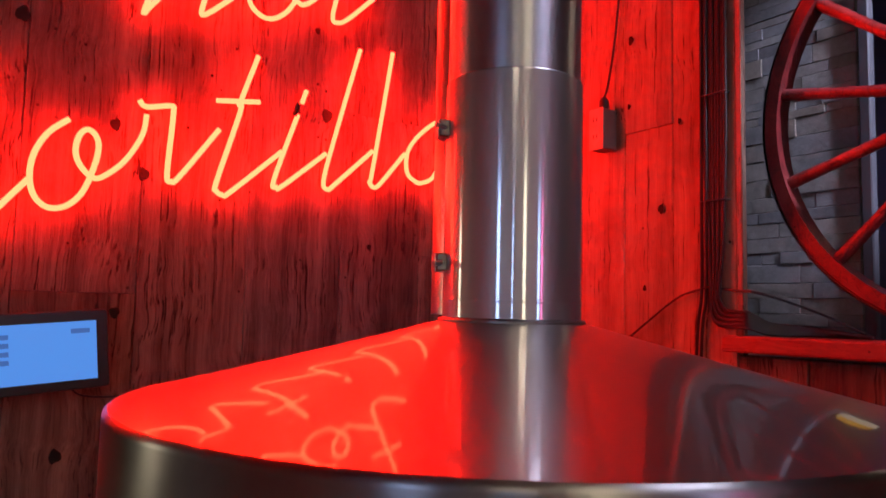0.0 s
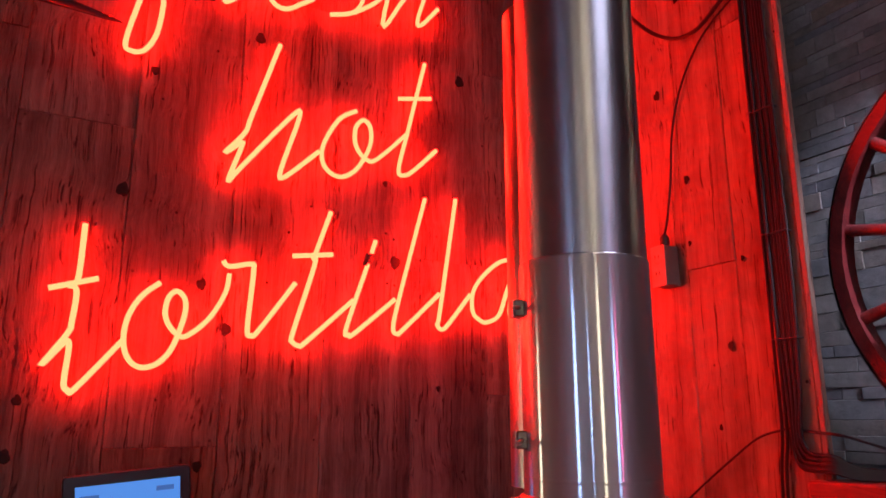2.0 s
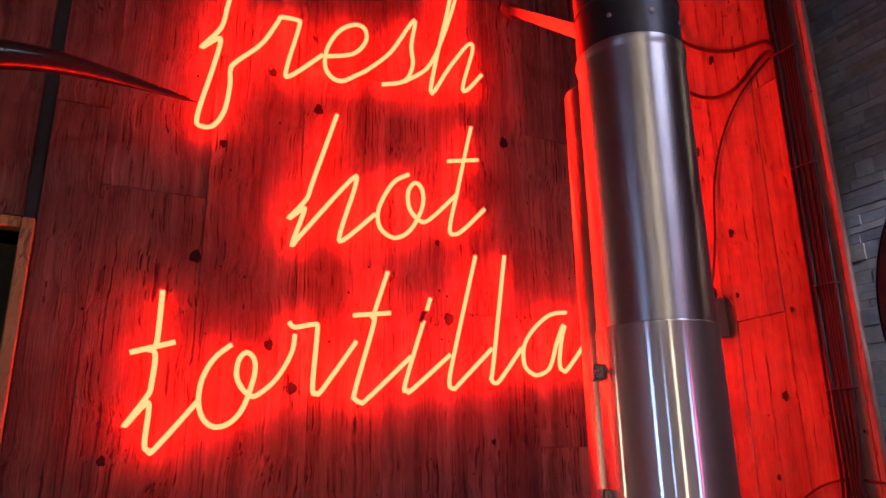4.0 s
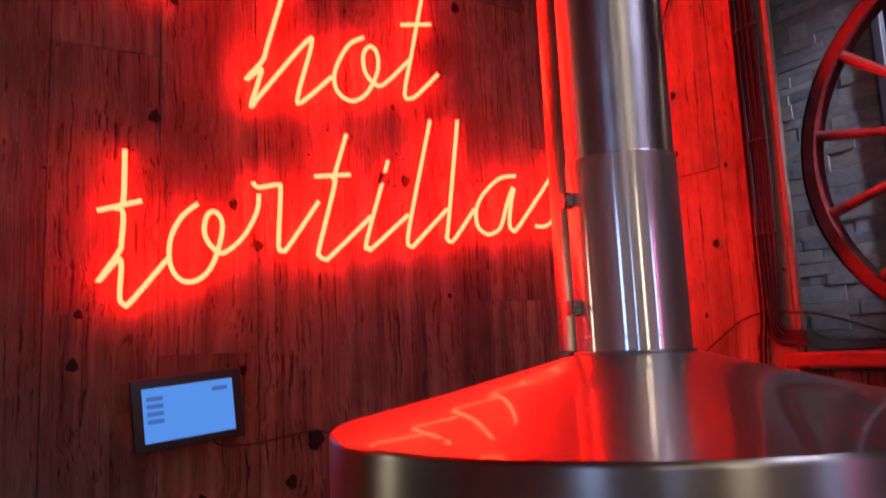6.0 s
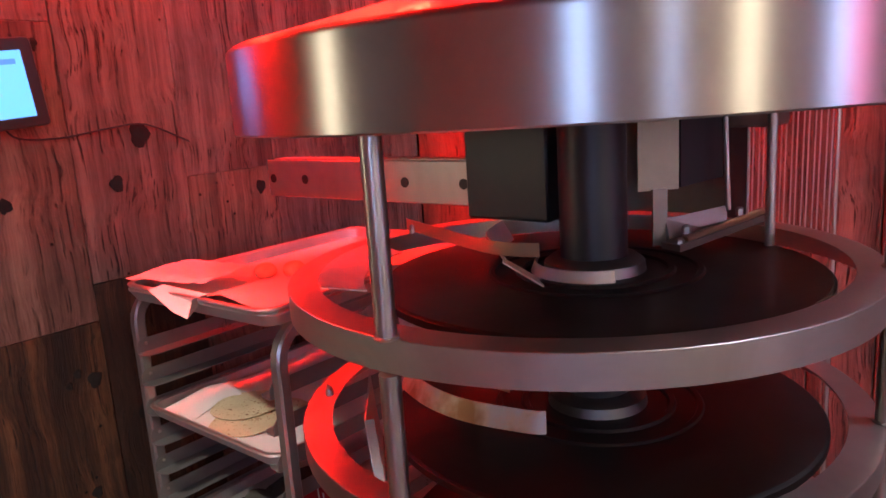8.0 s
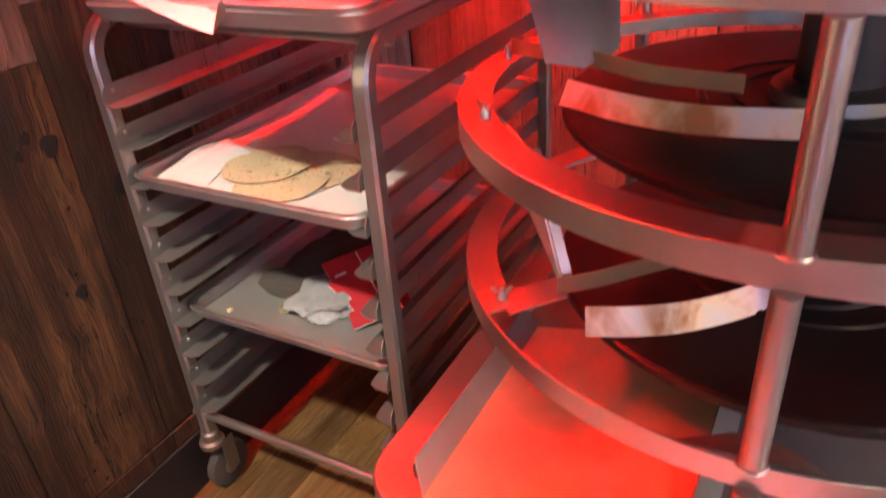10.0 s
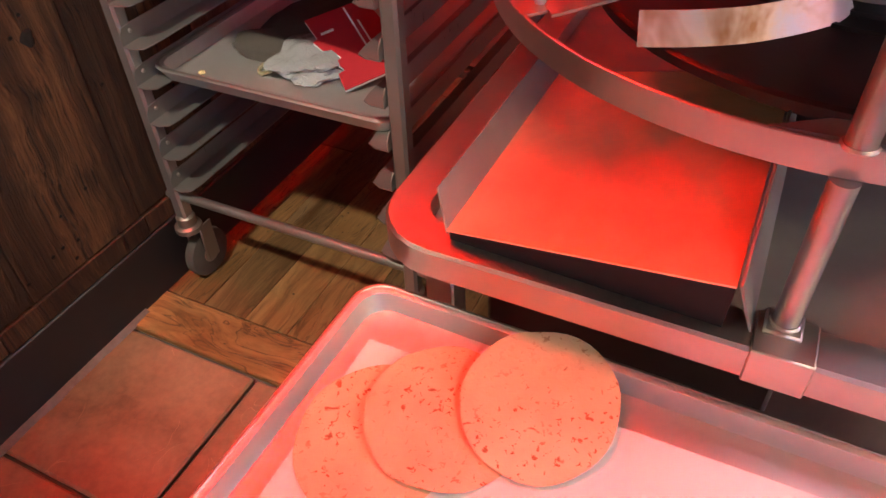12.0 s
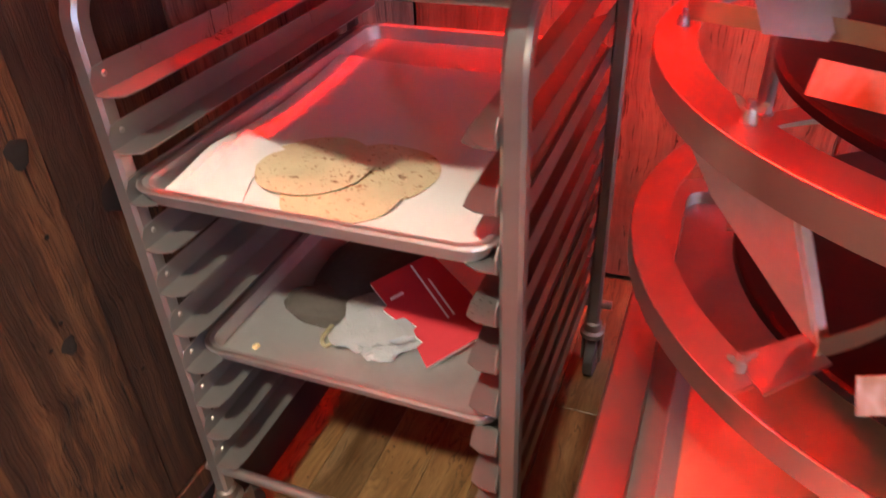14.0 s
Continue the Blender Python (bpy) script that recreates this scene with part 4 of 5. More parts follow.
# rolled rear cover behind the pipe, with two draw latches
cover = [[(-0.806 + r * math.cos(radians(a)), -0.959 + r * math.sin(radians(a)), z) for r, z in ((0.0615, 1.530), (0.0615, 2.235), (0.0600, 2.235), (0.0600, 1.530))] for a in range(60, 216, 5)]
part("rear_cover", loft(cover), M_COVER, flue, "rolled bright cover strip behind the flue")
for z in (1.757, 1.593):
    c = Vector(seam_at(158, R_FL, z))
    out, along = Vector((math.cos(radians(158)), math.sin(radians(158)), 0)), Vector((-math.sin(radians(158)), math.cos(radians(158)), 0))
    m = Matrix((out, along, Vector((0, 0, 1)))).transposed().to_4x4()
    m.translation = c
    latch = part("latch", moved(box(-0.002, 0.012, -0.016, 0.010, -0.011, 0.011, 0.002), m), M_DULL, flue, "dull steel ribbed toggle latch")
    for k in range(4):
        part("rib", moved(box(0.0115, 0.0135, -0.015 + 0.0062 * k, -0.012 + 0.0062 * k, -0.0105, 0.0105), m), M_STEEL, latch, smooth=False)
    part("hook", tube([m @ Vector(p) for p in ((0.006, 0.010, 0.0), (0.012, 0.026, -0.003), (0.020, 0.034, -0.004))], 0.003, 6), M_STEEL, latch)
for k in range(3):
    a = -60 - 45 * k
    part("screw", moved(disc_capped([(0.004, 0), (0.004, 0.002), (0.002, 0.003)], 0, 0, 10), Matrix.Translation(seam_at(a, R_FL - 0.003, 2.285)) @ Matrix.Rotation(radians(a), 4, "Z") @ Matrix.Rotation(radians(90), 4, "Y")), M_STEEL, flue)
# stay from the pipe to the plank wall
stay = part("stay", sheet([seam_at(75, 0.081, 2.32), seam_at(75, 0.081, 2.355), (-0.36, -0.012, 3.155), (-0.36, -0.012, 3.12)], 0.004), M_STEEL, flue, "flat steel stay from flue to wall")
part("wall_plate", moved(disc_capped([(0.038, 0), (0.038, 0.004), (0.030, 0.010)], 0, 0, 24), Matrix.Translation((-0.36, -0.007, 3.138)) @ Matrix.Rotation(radians(90), 4, "X")), M_REDWOOD, stay, "round red wall plate")

# scrapers and guide plates
def strip(points, low, high, lean=0.0, thick=0.0015):
    """A bent upright strip of sheet metal through points."""
    bm = bmesh.new()
    pts = [Vector(p) for p in points]
    rows = []
    for i, p in enumerate(pts):
        a, b = pts[max(i - 1, 0)], pts[min(i + 1, len(pts) - 1)]
        d = (b - a).normalized()
        n = d.cross(Vector((0, 0, 1))).normalized()
        lo, hi = p + Vector((0, 0, low)), p + Vector((0, 0, high)) + n * lean
        rows.append([bm.verts.new(v) for v in (lo, hi, hi + n * thick, lo + n * thick)])
    for a, b in zip(rows, rows[1:]):
        for k in range(4):
            bm.faces.new((a[k], a[(k + 1) % 4], b[(k + 1) % 4], b[k]))
    bm.faces.new(rows[0])
    bm.faces.new(rows[-1])
    return bm


M_BLADE = plain("pale_sheet_metal", (0.56, 0.53, 0.50), 0.4, 0.5, 0.3, 14, 0.05)
M_SCRAPE, nt_s, b_s = nodes_of("heat_stained_strip")
b_s.inputs["Metallic"].default_value, b_s.inputs["Roughness"].default_value = 0.5, 0.42
v_s = coords(nt_s, (1, 1, 1)).outputs["Vector"]
link(nt_s, ramp(nt_s, noise_tex(nt_s, v_s, 9.0, 4, 0.6, 0.4), ((0.38, (0.30, 0.14, 0.055)), (0.5, (0.52, 0.40, 0.28)), (0.58, (0.45, 0.43, 0.40)))), b_s.inputs["Base Color"])
M_HEAT = steel("heat_stained_steel", (0.40, 0.27, 0.17), 0.38, (20, 20, 4), 0.05, 0.12, 0.0, 0.8)

# posts, rings, griddle plates
M_POST = steel("post_steel", (0.40, 0.38, 0.36), 0.36, (1, 1, 1), 0.03, 0.04, 0.5)
M_ZINC = plain("dull_zinc_sheet", (0.29, 0.285, 0.265), 0.45, 0.5, 0.25, 10, 0.05)
BX, BY = -0.836, -1.050
Z_RINGS = (1.1275, 0.929, 0.7275)
for a in (182.8, 42.0, 285.0):
    p = around(a, RR)
    lengths = (0.545, Z_RINGS[2] - 0.0285), (Z_RINGS[2] + 0.0005, Z_RINGS[1] - 0.0305), (Z_RINGS[1] + 0.0005, Z_RINGS[0] - 0.0375), (Z_RINGS[0] + 0.0005, 1.36)
    for lo, hi in lengths:
        post = part("post", tube([(p.x, p.y, lo), (p.x, p.y, hi)], 0.0112, 20), M_POST, oven, "upright stainless tube")
        part("weld", tube([p + Vector((0.0115 * math.cos(t), 0.0115 * math.sin(t), lo + 0.001)) for t in [math.pi * k / 6 for k in range(12)]], 0.0024, 6, closed=True), M_STEEL, post)
    foot = part("foot", box(p.x - 0.016, p.x + 0.016, p.y - 0.016, p.y + 0.016, 0.538, 0.545, 0.002), M_STEEL, oven)
    if a > 180 and a < 184:
        part("foot_bracket", box(BX - 0.438, BX - 0.385, p.y - 0.030, p.y + 0.022, 0.4985, 0.5405, 0.0015), M_STEEL, oven, "folded steel bracket under the post")
        z = Z_RINGS[2]
        part("gusset", sheet([around(a + 9, RR - 0.004, z - 0.003), around(a + 3, RR - 0.034, z - 0.003), around(a - 3, RR - 0.034, z - 0.003), around(a - 9, RR - 0.004, z - 0.003)], 0.003), M_STEEL, oven, "small welded gusset")
RW = 0.040
HEIGHTS = dict(zip(Z_RINGS, (0.037, 0.030, 0.028)))


def flange(z, a0, a1):
    """The flat top of a ring rail between two angles."""
    n = max(4, int((a1 - a0) / 3))
    return loft([[tuple(around(a0 + (a1 - a0) * k / n, r, h)) for r, h in ((RR - 0.003, z), (RR - RW, z), (RR - RW, z - 0.003), (RR - 0.003, z - 0.003))] for k in range(n + 1)])


GX, GY = -0.818, -1.055  # the shaft stands under the flue, a little off the rings' middle
for z in Z_RINGS:
    low_ring, RH = z < 0.8, HEIGHTS[z]
    ring = part("ring", lathe([(RR, z - RH), (RR, z - 0.001), (RR - 0.001, z), (RR - 0.003, z), (RR - 0.004, z - 0.001), (RR - 0.004, z - RH)], CX, CY, 120, closed=True), M_STEEL, oven, "flat stainless ring rail")
    # the lowest rail has no flat top over the discharge tray
    part("ring_top", flange(z, *((-148, 135.5) if low_ring else (-180, 180))), M_STEEL, ring)
    d = z - (0.034 if low_ring else 0.021)
    part("griddle", disc_capped([(0.300, d - 0.014), (0.305, d - 0.012), (0.305, d - 0.003), (0.301, d), (0.150, d), (0.147, d + 0.003), (0.141, d + 0.003), (0.138, d), (0.112, d), (0.109, d + 0.004), (0.102, d + 0.004), (0.099, d), (0.06, d)], GX, GY, 96), M_IRON, oven, "black seasoned iron griddle plate")
    part("collar_ring", lathe([(0.072, d), (0.070, d + 0.014), (0.060, d + 0.022), (0.0485, d + 0.022), (0.0485, d)], GX, GY, 40, closed=True), M_DULL, oven, "dull steel collar")
    part("burner", lathe([(0.24, d - 0.05), (0.25, d - 0.045), (0.25, d - 0.032), (0.24, d - 0.027), (0.20, d - 0.027), (0.19, d - 0.032), (0.19, d - 0.045), (0.20, d - 0.05)], GX, GY, 56, closed=True), M_IRON, oven, "dark ring burner")
    part("burner_arm", box(CX - 0.02, CX + 0.40, CY - 0.012, CY + 0.012, d - 0.052, d - 0.036, 0.003), M_IRON, oven)
part("collar_strip", strip(smooth_path([around(100 + 18 * k, 0.088, Z_RINGS[0] - 0.020) + Vector((GX - CX, GY - CY, 0)) for k in range(8)], 3), 0.0, 0.015, -0.006), M_SCRAPE, oven, "bent strip round the top collar")
part("scraper_tip", sheet([(-0.905, -1.022, 1.108), (-0.935, -1.045, 1.108), (-0.962, -1.000, 1.142), (-0.940, -0.985, 1.142)], 0.002), M_SCRAPE, oven, "pale scraper tip on the top griddle")
part("shaft", disc_capped([(0.047, 0.516), (0.047, 1.49)], GX, GY, 36), M_BLACK, oven, "black central shaft")


def wing_nut(p, turn):
    m = Matrix.Translation(p) @ Matrix.Rotation(radians(turn), 4, "Z")
    nut = part("wing_nut", moved(disc_capped([(0.0065, 0), (0.0065, 0.004), (0.0045, 0.011)], 0, 0, 12), m), M_STEEL, oven, "small steel wing nut")
    for s in (-1, 1):
        part("wing", moved(sheet([(s * 0.003, 0, 0.004), (s * 0.012, 0, 0.013), (s * 0.013, 0, 0.018), (s * 0.008, 0, 0.017), (s * 0.003, 0, 0.010)], 0.0016), m), M_STEEL, nut)
    part("bolt", moved(disc_capped([(0.003, 0.01), (0.003, 0.017)], 0, 0, 8), m), M_STEEL, nut)


for p, turn in (((-0.790, -0.684, 1.1275), 20), ((-1.052, -0.729, 0.929), 70), ((-0.835, -0.661, 0.929), 10), ((-1.089, -0.760, 0.7275), 120)):
    wing_nut(p, turn)

z1, z2, z3 = Z_RINGS
part("scraper", strip(smooth_path([(-0.941, -0.773, z2 - 0.018), (-0.976, -0.858, z2 - 0.018), (-0.986, -0.938, z2 - 0.018), (-0.971, -1.028, z2 - 0.018), (-0.959, -1.055, z2 - 0.018)], 5), 0.0, 0.027, -0.014), M_SCRAPE, oven, "heat-stained bent scraper strip")
part("scraper_arm", strip(smooth_path([(-0.824, -0.663, z2 + 0.003), (-0.848, -0.728, z2 + 0.004), (-0.871, -0.798, z2 + 0.006), (-0.906, -0.868, z2 + 0.006), (-0.916, -0.968, z2 + 0.006)], 5), 0.0, 0.020), M_HEAT, oven, "heat-stained scraper arm")
part("guide_plate", sheet([(-0.901, -0.656, 0.893), (-1.018, -0.763, 0.882), (-1.050, -0.820, 0.727), (-1.043, -0.820, 0.728), (-0.941, -0.716, 0.802)], 0.003), M_BLADE, oven, "slanting white-faced guide plate")
part("guide_plate", sheet([(-1.018, -0.765, 0.882), (-1.050, -0.822, 0.727), (-1.038, -0.829, 0.727), (-1.006, -0.772, 0.882)], 0.003), M_BLADE, oven, "folded edge of the guide plate")
part("guide_plate", sheet([(-0.881, -0.733, 0.940), (-0.889, -0.786, 0.940), (-0.816, -0.806, 0.946), (-0.726, -0.773, 1.081), (-0.848, -0.676, 1.081)], 0.003), M_BLADE, oven, "slanting white-faced guide plate")
part("scraper", strip(smooth_path([(-1.078, -0.856, z3 - 0.033), (-1.056, -0.908, z3 - 0.033), (-1.021, -0.963, z3 - 0.033), (-0.961, -1.020, z3 - 0.033), (-0.916, -1.038, z3 - 0.033)], 5), 0.0, 0.030, -0.016), M_SCRAPE, oven, "bright bent scraper strip")
part("scraper_arm", strip(smooth_path([(-1.061, -0.816, z3 + 0.003), (-1.031, -0.853, z3 + 0.004), (-0.996, -0.888, z3 + 0.006), (-0.927, -0.957, z3 + 0.008), (-0.886, -1.008, z3 + 0.008)], 5), 0.0, 0.022), M_HEAT, oven, "heat-stained scraper arm")
part("bracket", sheet([(-1.114, -0.780, z3 + 0.001), (-1.076, -0.754, z3 + 0.001), (-1.041, -0.808, z3 + 0.012), (-1.064, -0.830, z3 + 0.006)], 0.003), M_STEEL, oven)
guard = [[tuple(around(a, r, z)) for r, z in ((0.292, z1 - 0.012), (0.352, z1 + 0.001), (0.352, z1 + 0.003), (0.292, z1 - 0.010))] for a in range(98, 148, 3)]
part("guide_plate", loft(guard), M_BLADE, oven, "pale curved guard plate inside the top ring")
part("scraper", strip(smooth_path([(-0.686, -0.828, z1 - 0.020), (-0.786, -0.868, z1 - 0.020), (-0.856, -0.938, z1 - 0.020)], 5), 0.0, 0.034, 0.02), M_BLADE, oven, "bright bent scraper strip")
part("scraper_arm", strip(smooth_path([(-0.776, -0.658, z1 + 0.003), (-0.846, -0.808, z1 + 0.005), (-0.896, -0.938, z1 + 0.006), (-0.886, -1.008, z1 + 0.006)], 5), 0.0, 0.020), M_HEAT, oven, "heat-stained scraper arm")

M_DIM = steel("dark_dull_steel", (0.26, 0.22, 0.19), 0.45, (20, 20, 20), 0.05, 0.1, 0.0, 0.8)
# Added dark curved plate: stands for the dark under the hood, hides the wall.
blocker = []
for k in range(15):
    a = -28 + 80 * k / 14
    blocker.append([tuple(around(a, r, z)) for r, z in ((0.325, 1.140), (0.325, 1.336), (0.322, 1.336), (0.322, 1.140))])
part("dark_blocker", loft(blocker), M_DIM, oven, "added dark curved plate that hides the red wall")
# support bar with slotted holes, and the drive parts under the hood
bar = part("support_bar", box(-0.803, -0.798, -0.88, -0.30, 1.184, 1.258, 0.002), M_STEEL, oven, "flat steel bar with bolt holes")
for yy in (-0.318, -0.418, -0.685, -0.815):
    part("bolt_hole", moved(disc_capped([(0.009, 0), (0.009, 0.001)], 0, 0, 16), Matrix.Translation((-0.8032, yy, 1.22)) @ Matrix.Rotation(radians(-90), 4, "Y")), M_BLACK, bar, smooth=False)
part("bar_flange", box(-0.798, -0.765, -0.88, -0.32, 1.256, 1.260), M_STEEL, bar)
part("drive_bracket", box(-0.83, -0.79, -0.99, -0.84, 1.17, 1.34, 0.004), M_BLACK, oven)
part("drive_housing", sheet([(-0.726, -1.078, 1.205), (-0.681, -1.121, 1.205), (-0.681, -1.121, 1.345), (-0.726, -1.078, 1.345)], 0.004), M_DIM, oven, "dull hanging sheet-metal plate")
# Black stands for the shade on this face of the housing.
part("drive_housing", sheet([(-0.680, -1.122, 1.207), (-0.585, -1.150, 1.212), (-0.585, -1.150, 1.345), (-0.680, -1.122, 1.345)], 0.004), M_BLACK, oven, "drive housing side, black to stand for its shade")
part("hanger", sheet([(-0.716, -1.096, 1.122), (-0.697, -1.110, 1.122), (-0.697, -1.110, 1.208), (-0.716, -1.096, 1.208)], 0.004), M_DIM, oven)
part("hanger", tube([(-0.612, -1.172, 1.165), (-0.618, -1.166, 1.345)], 0.004, 10), M_STEEL, oven, "thin steel rod")
part("burner_plate", sheet([(-0.700, -1.110, 1.162), (-0.604, -1.166, 1.170), (-0.604, -1.170, 1.126), (-0.712, -1.124, 1.122)], 0.008), M_DIM, oven)
part("burner_rail", sheet([(-0.742, -1.150, 1.123), (-0.505, -1.196, 1.131), (-0.492, -1.168, 1.131), (-0.728, -1.116, 1.123)], 0.010), M_DIM, oven, "dull flat burner rail")
part("gas_pipe", tube([(-0.715, -1.146, 1.136), (-0.60, -1.170, 1.141), (-0.500, -1.188, 1.146)], 0.006, 12), M_HEAT, oven)
for x, y, z in ((-0.728, -1.143, 1.128), (-0.690, -1.138, 1.140), (-0.560, -1.172, 1.148)):
    part("pipe_nut", disc_capped([(0.007, z), (0.007, z + 0.010), (0.004, z + 0.013)], x, y, 6), M_STEEL, oven, smooth=False)
part("side_frame", tube([(-0.575, -1.222, 1.098), (-0.575, -1.222, 1.345)], 0.0075, 14), M_STEEL, oven, "upright steel rod under the hood")
part("side_frame", box(-0.575, -0.50, -1.226, -1.05, 1.285, 1.345, 0.003), M_DIM, oven)
part("motor", disc_capped([(0.035, 1.19), (0.045, 1.195), (0.045, 1.31), (0.035, 1.33)], -0.68, -0.92, 24), M_BLACK, oven, "black gear motor")

# base: rounded stainless frame, deck, legs
base = part("base_frame", moved(loft([rounded(0.435 - i, 0.41 - i, 0.075 - i * 0.9, z) for i, z in ((0.004, 0.500), (0.0, 0.502), (0.0, 0.534), (0.003, 0.5375), (0.046, 0.5375), (0.048, 0.535), (0.048, 0.500), (0.004, 0.500))], cap_first=False, cap_last=False), Matrix.Translation((BX, BY, 0))), M_STEEL, oven, "rounded stainless base frame")
part("deck", moved(loft([rounded(0.388, 0.363, 0.03, z) for z in (0.506, 0.516)]), Matrix.Translation((BX, BY, 0))), M_ZINC, oven, "dull zinc-grey deck")
for sx in (-1, 1):
    for sy in (-1, 1):
        x, y = BX + sx * 0.37, BY + sy * 0.345
        leg = part("leg", box(x - 0.018, x + 0.018, y - 0.018, y + 0.018, 0.02, 0.506, 0.003), M_STEEL, oven)
        part("leg_foot", disc_capped([(0.022, 0.0), (0.024, 0.006), (0.014, 0.02)], x, y, 16), M_BLACK, leg)
part("lower_shelf", box(CX - 0.36, CX + 0.37, CY - 0.34, CY + 0.34, 0.16, 0.175, 0.003), M_STEEL, oven)
part("gas_box", box(CX - 0.30, CX + 0.1, CY - 0.05, CY + 0.30, 0.18, 0.44, 0.006), M_BLACK, oven, "dark control box under the deck")

# discharge tray standing on the deck
tray = part("discharge_tray", sheet([(-1.254, -0.733, 0.555), (-1.284, -1.001, 0.612), (-0.908, -1.005, 0.612), (-0.908, -0.733, 0.555)], 0.002), M_TRAY, oven, "shiny sloping sheet-metal discharge tray")
part("side_wall", sheet([(-1.254, -0.732, 0.553), (-0.908, -0.732, 0.553), (-0.908, -0.713, 0.590), (-1.234, -0.713, 0.590)], 0.002), M_ZINC, tray)
part("side_wall", sheet([(-1.251, -1.023, 0.538), (-0.938, -1.023, 0.538), (-0.938, -1.005, 0.655), (-1.108, -1.005, 0.650), (-1.286, -1.003, 0.616)], 0.002), M_ZINC, tray)
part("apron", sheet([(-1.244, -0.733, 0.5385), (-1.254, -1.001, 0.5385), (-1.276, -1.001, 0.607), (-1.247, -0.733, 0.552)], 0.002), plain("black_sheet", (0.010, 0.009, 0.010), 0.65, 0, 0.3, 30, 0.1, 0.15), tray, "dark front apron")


# ---- sheet pans ----
def sheet_pan(loc, label):
    pan = thing("sheet_pan", loc, label, "sheet pan", "sheet pans")
    hx, hy = 0.33, 0.2285
    at = Matrix.Translation(loc)
    prof = ((0.012, 0.0005), (0.003, 0.018), (0.001, 0.0205), (0.0, 0.0225), (0.001, 0.0248), (0.004, 0.0256), (0.010, 0.0252), (0.0125, 0.024), (0.018, 0.0022), (0.026, 0.0012))
    part("body", moved(loft([rounded(hx - i, hy - i, 0.034 - i * 0.5, z) for i, z in prof], cap_first=True, cap_last=True), at), M_ALU, pan)
    part("rolled_rim", moved(tube([Vector(p) for p in rounded(hx - 0.004, hy - 0.004, 0.032, 0.0232)], 0.0036, 8, closed=True), at), M_STEEL, pan, "bright rolled rim")
    return pan


Y_RACK = -0.295
pan_a = sheet_pan((-0.695, Y_RACK, 0.7242), "dull aluminium sheet pan with parchment and tortillas in the rack")
pan_b = copy_thing(pan_a, pose(-0.663, Y_RACK, 0.4474))
tagged(pan_b, "scratched aluminium sheet pan holding a bag and red card")
pan_c = copy_thing(pan_a, pose(-0.72, -0.336, 1.0015, 0, 0, 2.5))
tagged(pan_c, "aluminium sheet pan stacked under another on the rack")
pan_d = copy_thing(pan_a, pose(-0.722, -0.338, 1.0105, 0, 0, 1.5))
tagged(pan_d, "aluminium sheet pan with parchment on top of the rack")
pan_e = copy_thing(pan_a, pose(-1.490, -0.959, 0.4315, 0, 0, 89.1))
tagged(pan_e, "aluminium sheet pan with parchment and three fresh tortillas")


def paper(loc, hx, hy, turn, label, lift=0.02, seed=1, curl=(), crumple=0.0):
    """A loose sheet of parchment with slightly raised, wavy edges; curl lifts chosen corners."""
    bm = bmesh.new()
    n = 22
    rows = []
    for i in range(n + 1):
        row = []
        for j in range(n + 1):
            u, v = 2 * i / n - 1, 2 * j / n - 1
            edge = max(abs(u), abs(v))
            z = 0.0006 + 0.0012 * (1 + noise.noise(Vector((u * 2 + seed, v * 2, seed)))) + lift * max(0, edge - 0.86) ** 1.5 * 3
            if crumple:
                z += crumple * (0.55 + 0.9 * noise.noise(Vector((u * 1.7 + seed, v * 1.7, 1.0))) + 0.5 * abs(noise.noise(Vector((u * 4.2, v * 4.2 + seed, 2.0)))))
            for cu, cv, h in curl:
                d = max(0.0, 1 - math.hypot((u - cu), (v - cv)) / 0.75)
                z += h * d * d
            row.append(bm.verts.new((u * hx, v * hy, z)))
        rows.append(row)
    for i in range(n):
        for j in range(n):
            bm.faces.new((rows[i][j], rows[i + 1][j], rows[i + 1][j + 1], rows[i][j + 1]))
    moved(bm, pose(*loc, 0, 0, turn))
    ob = single("parchment_sheet", bm, M_PAPER, loc, label, "paper", "parchment sheets")
    return ob


paper((-0.755, Y_RACK, 0.7259), 0.245, 0.203, 1.5, "white parchment sheet lining the rack pan", 0.025, 2, ((-0.55, 0.95, 0.018), (1, 0.95, 0.010)))
single("parchment_sheet", sheet([(-0.985, -0.125, 0.7312), (-0.992, -0.205, 0.7312), (-0.935, -0.185, 0.7337), (-0.858, -0.185, 0.7367), (-0.842, -0.118, 0.7497)], 0.0006), M_PAPER, (-0.92, -0.16, 0.7312), "folded loose corner of parchment in the rack pan", "paper", "parchment sheets")
paper((-0.74, -0.345, 1.0135), 0.27, 0.185, 3, "white parchment sheet on the top pan", 0.02, 5, ((-1, -0.2, 0.016), (-0.9, 0.9, 0.02)))
paper((-1.502, -0.968, 0.4332), 0.181, 0.295, 0.5, "white parchment sheet in the pan of fresh tortillas", 0.02, 8)
flap = single("parchment_sheet", sheet([(-1.03, -0.235, 1.039), (-1.062, -0.235, 1.036), (-1.078, -0.345, 1.012), (-1.068, -0.375, 1.000), (-1.058, -0.385, 1.036), (-1.03, -0.39, 1.039)], 0.0006), M_PAPER, (-1.06, -0.32, 1.0), "folded flap of parchment hanging over the top pan edge", "paper", "parchment sheets")
paper((-0.950, -0.205, 1.0365), 0.078, 0.105, 12, "crumpled parchment heaped at the front of the top pan", 0.0, 11, ((-0.7, 0.2, 0.006), (0.6, 0.7, 0.008)), 0.010)


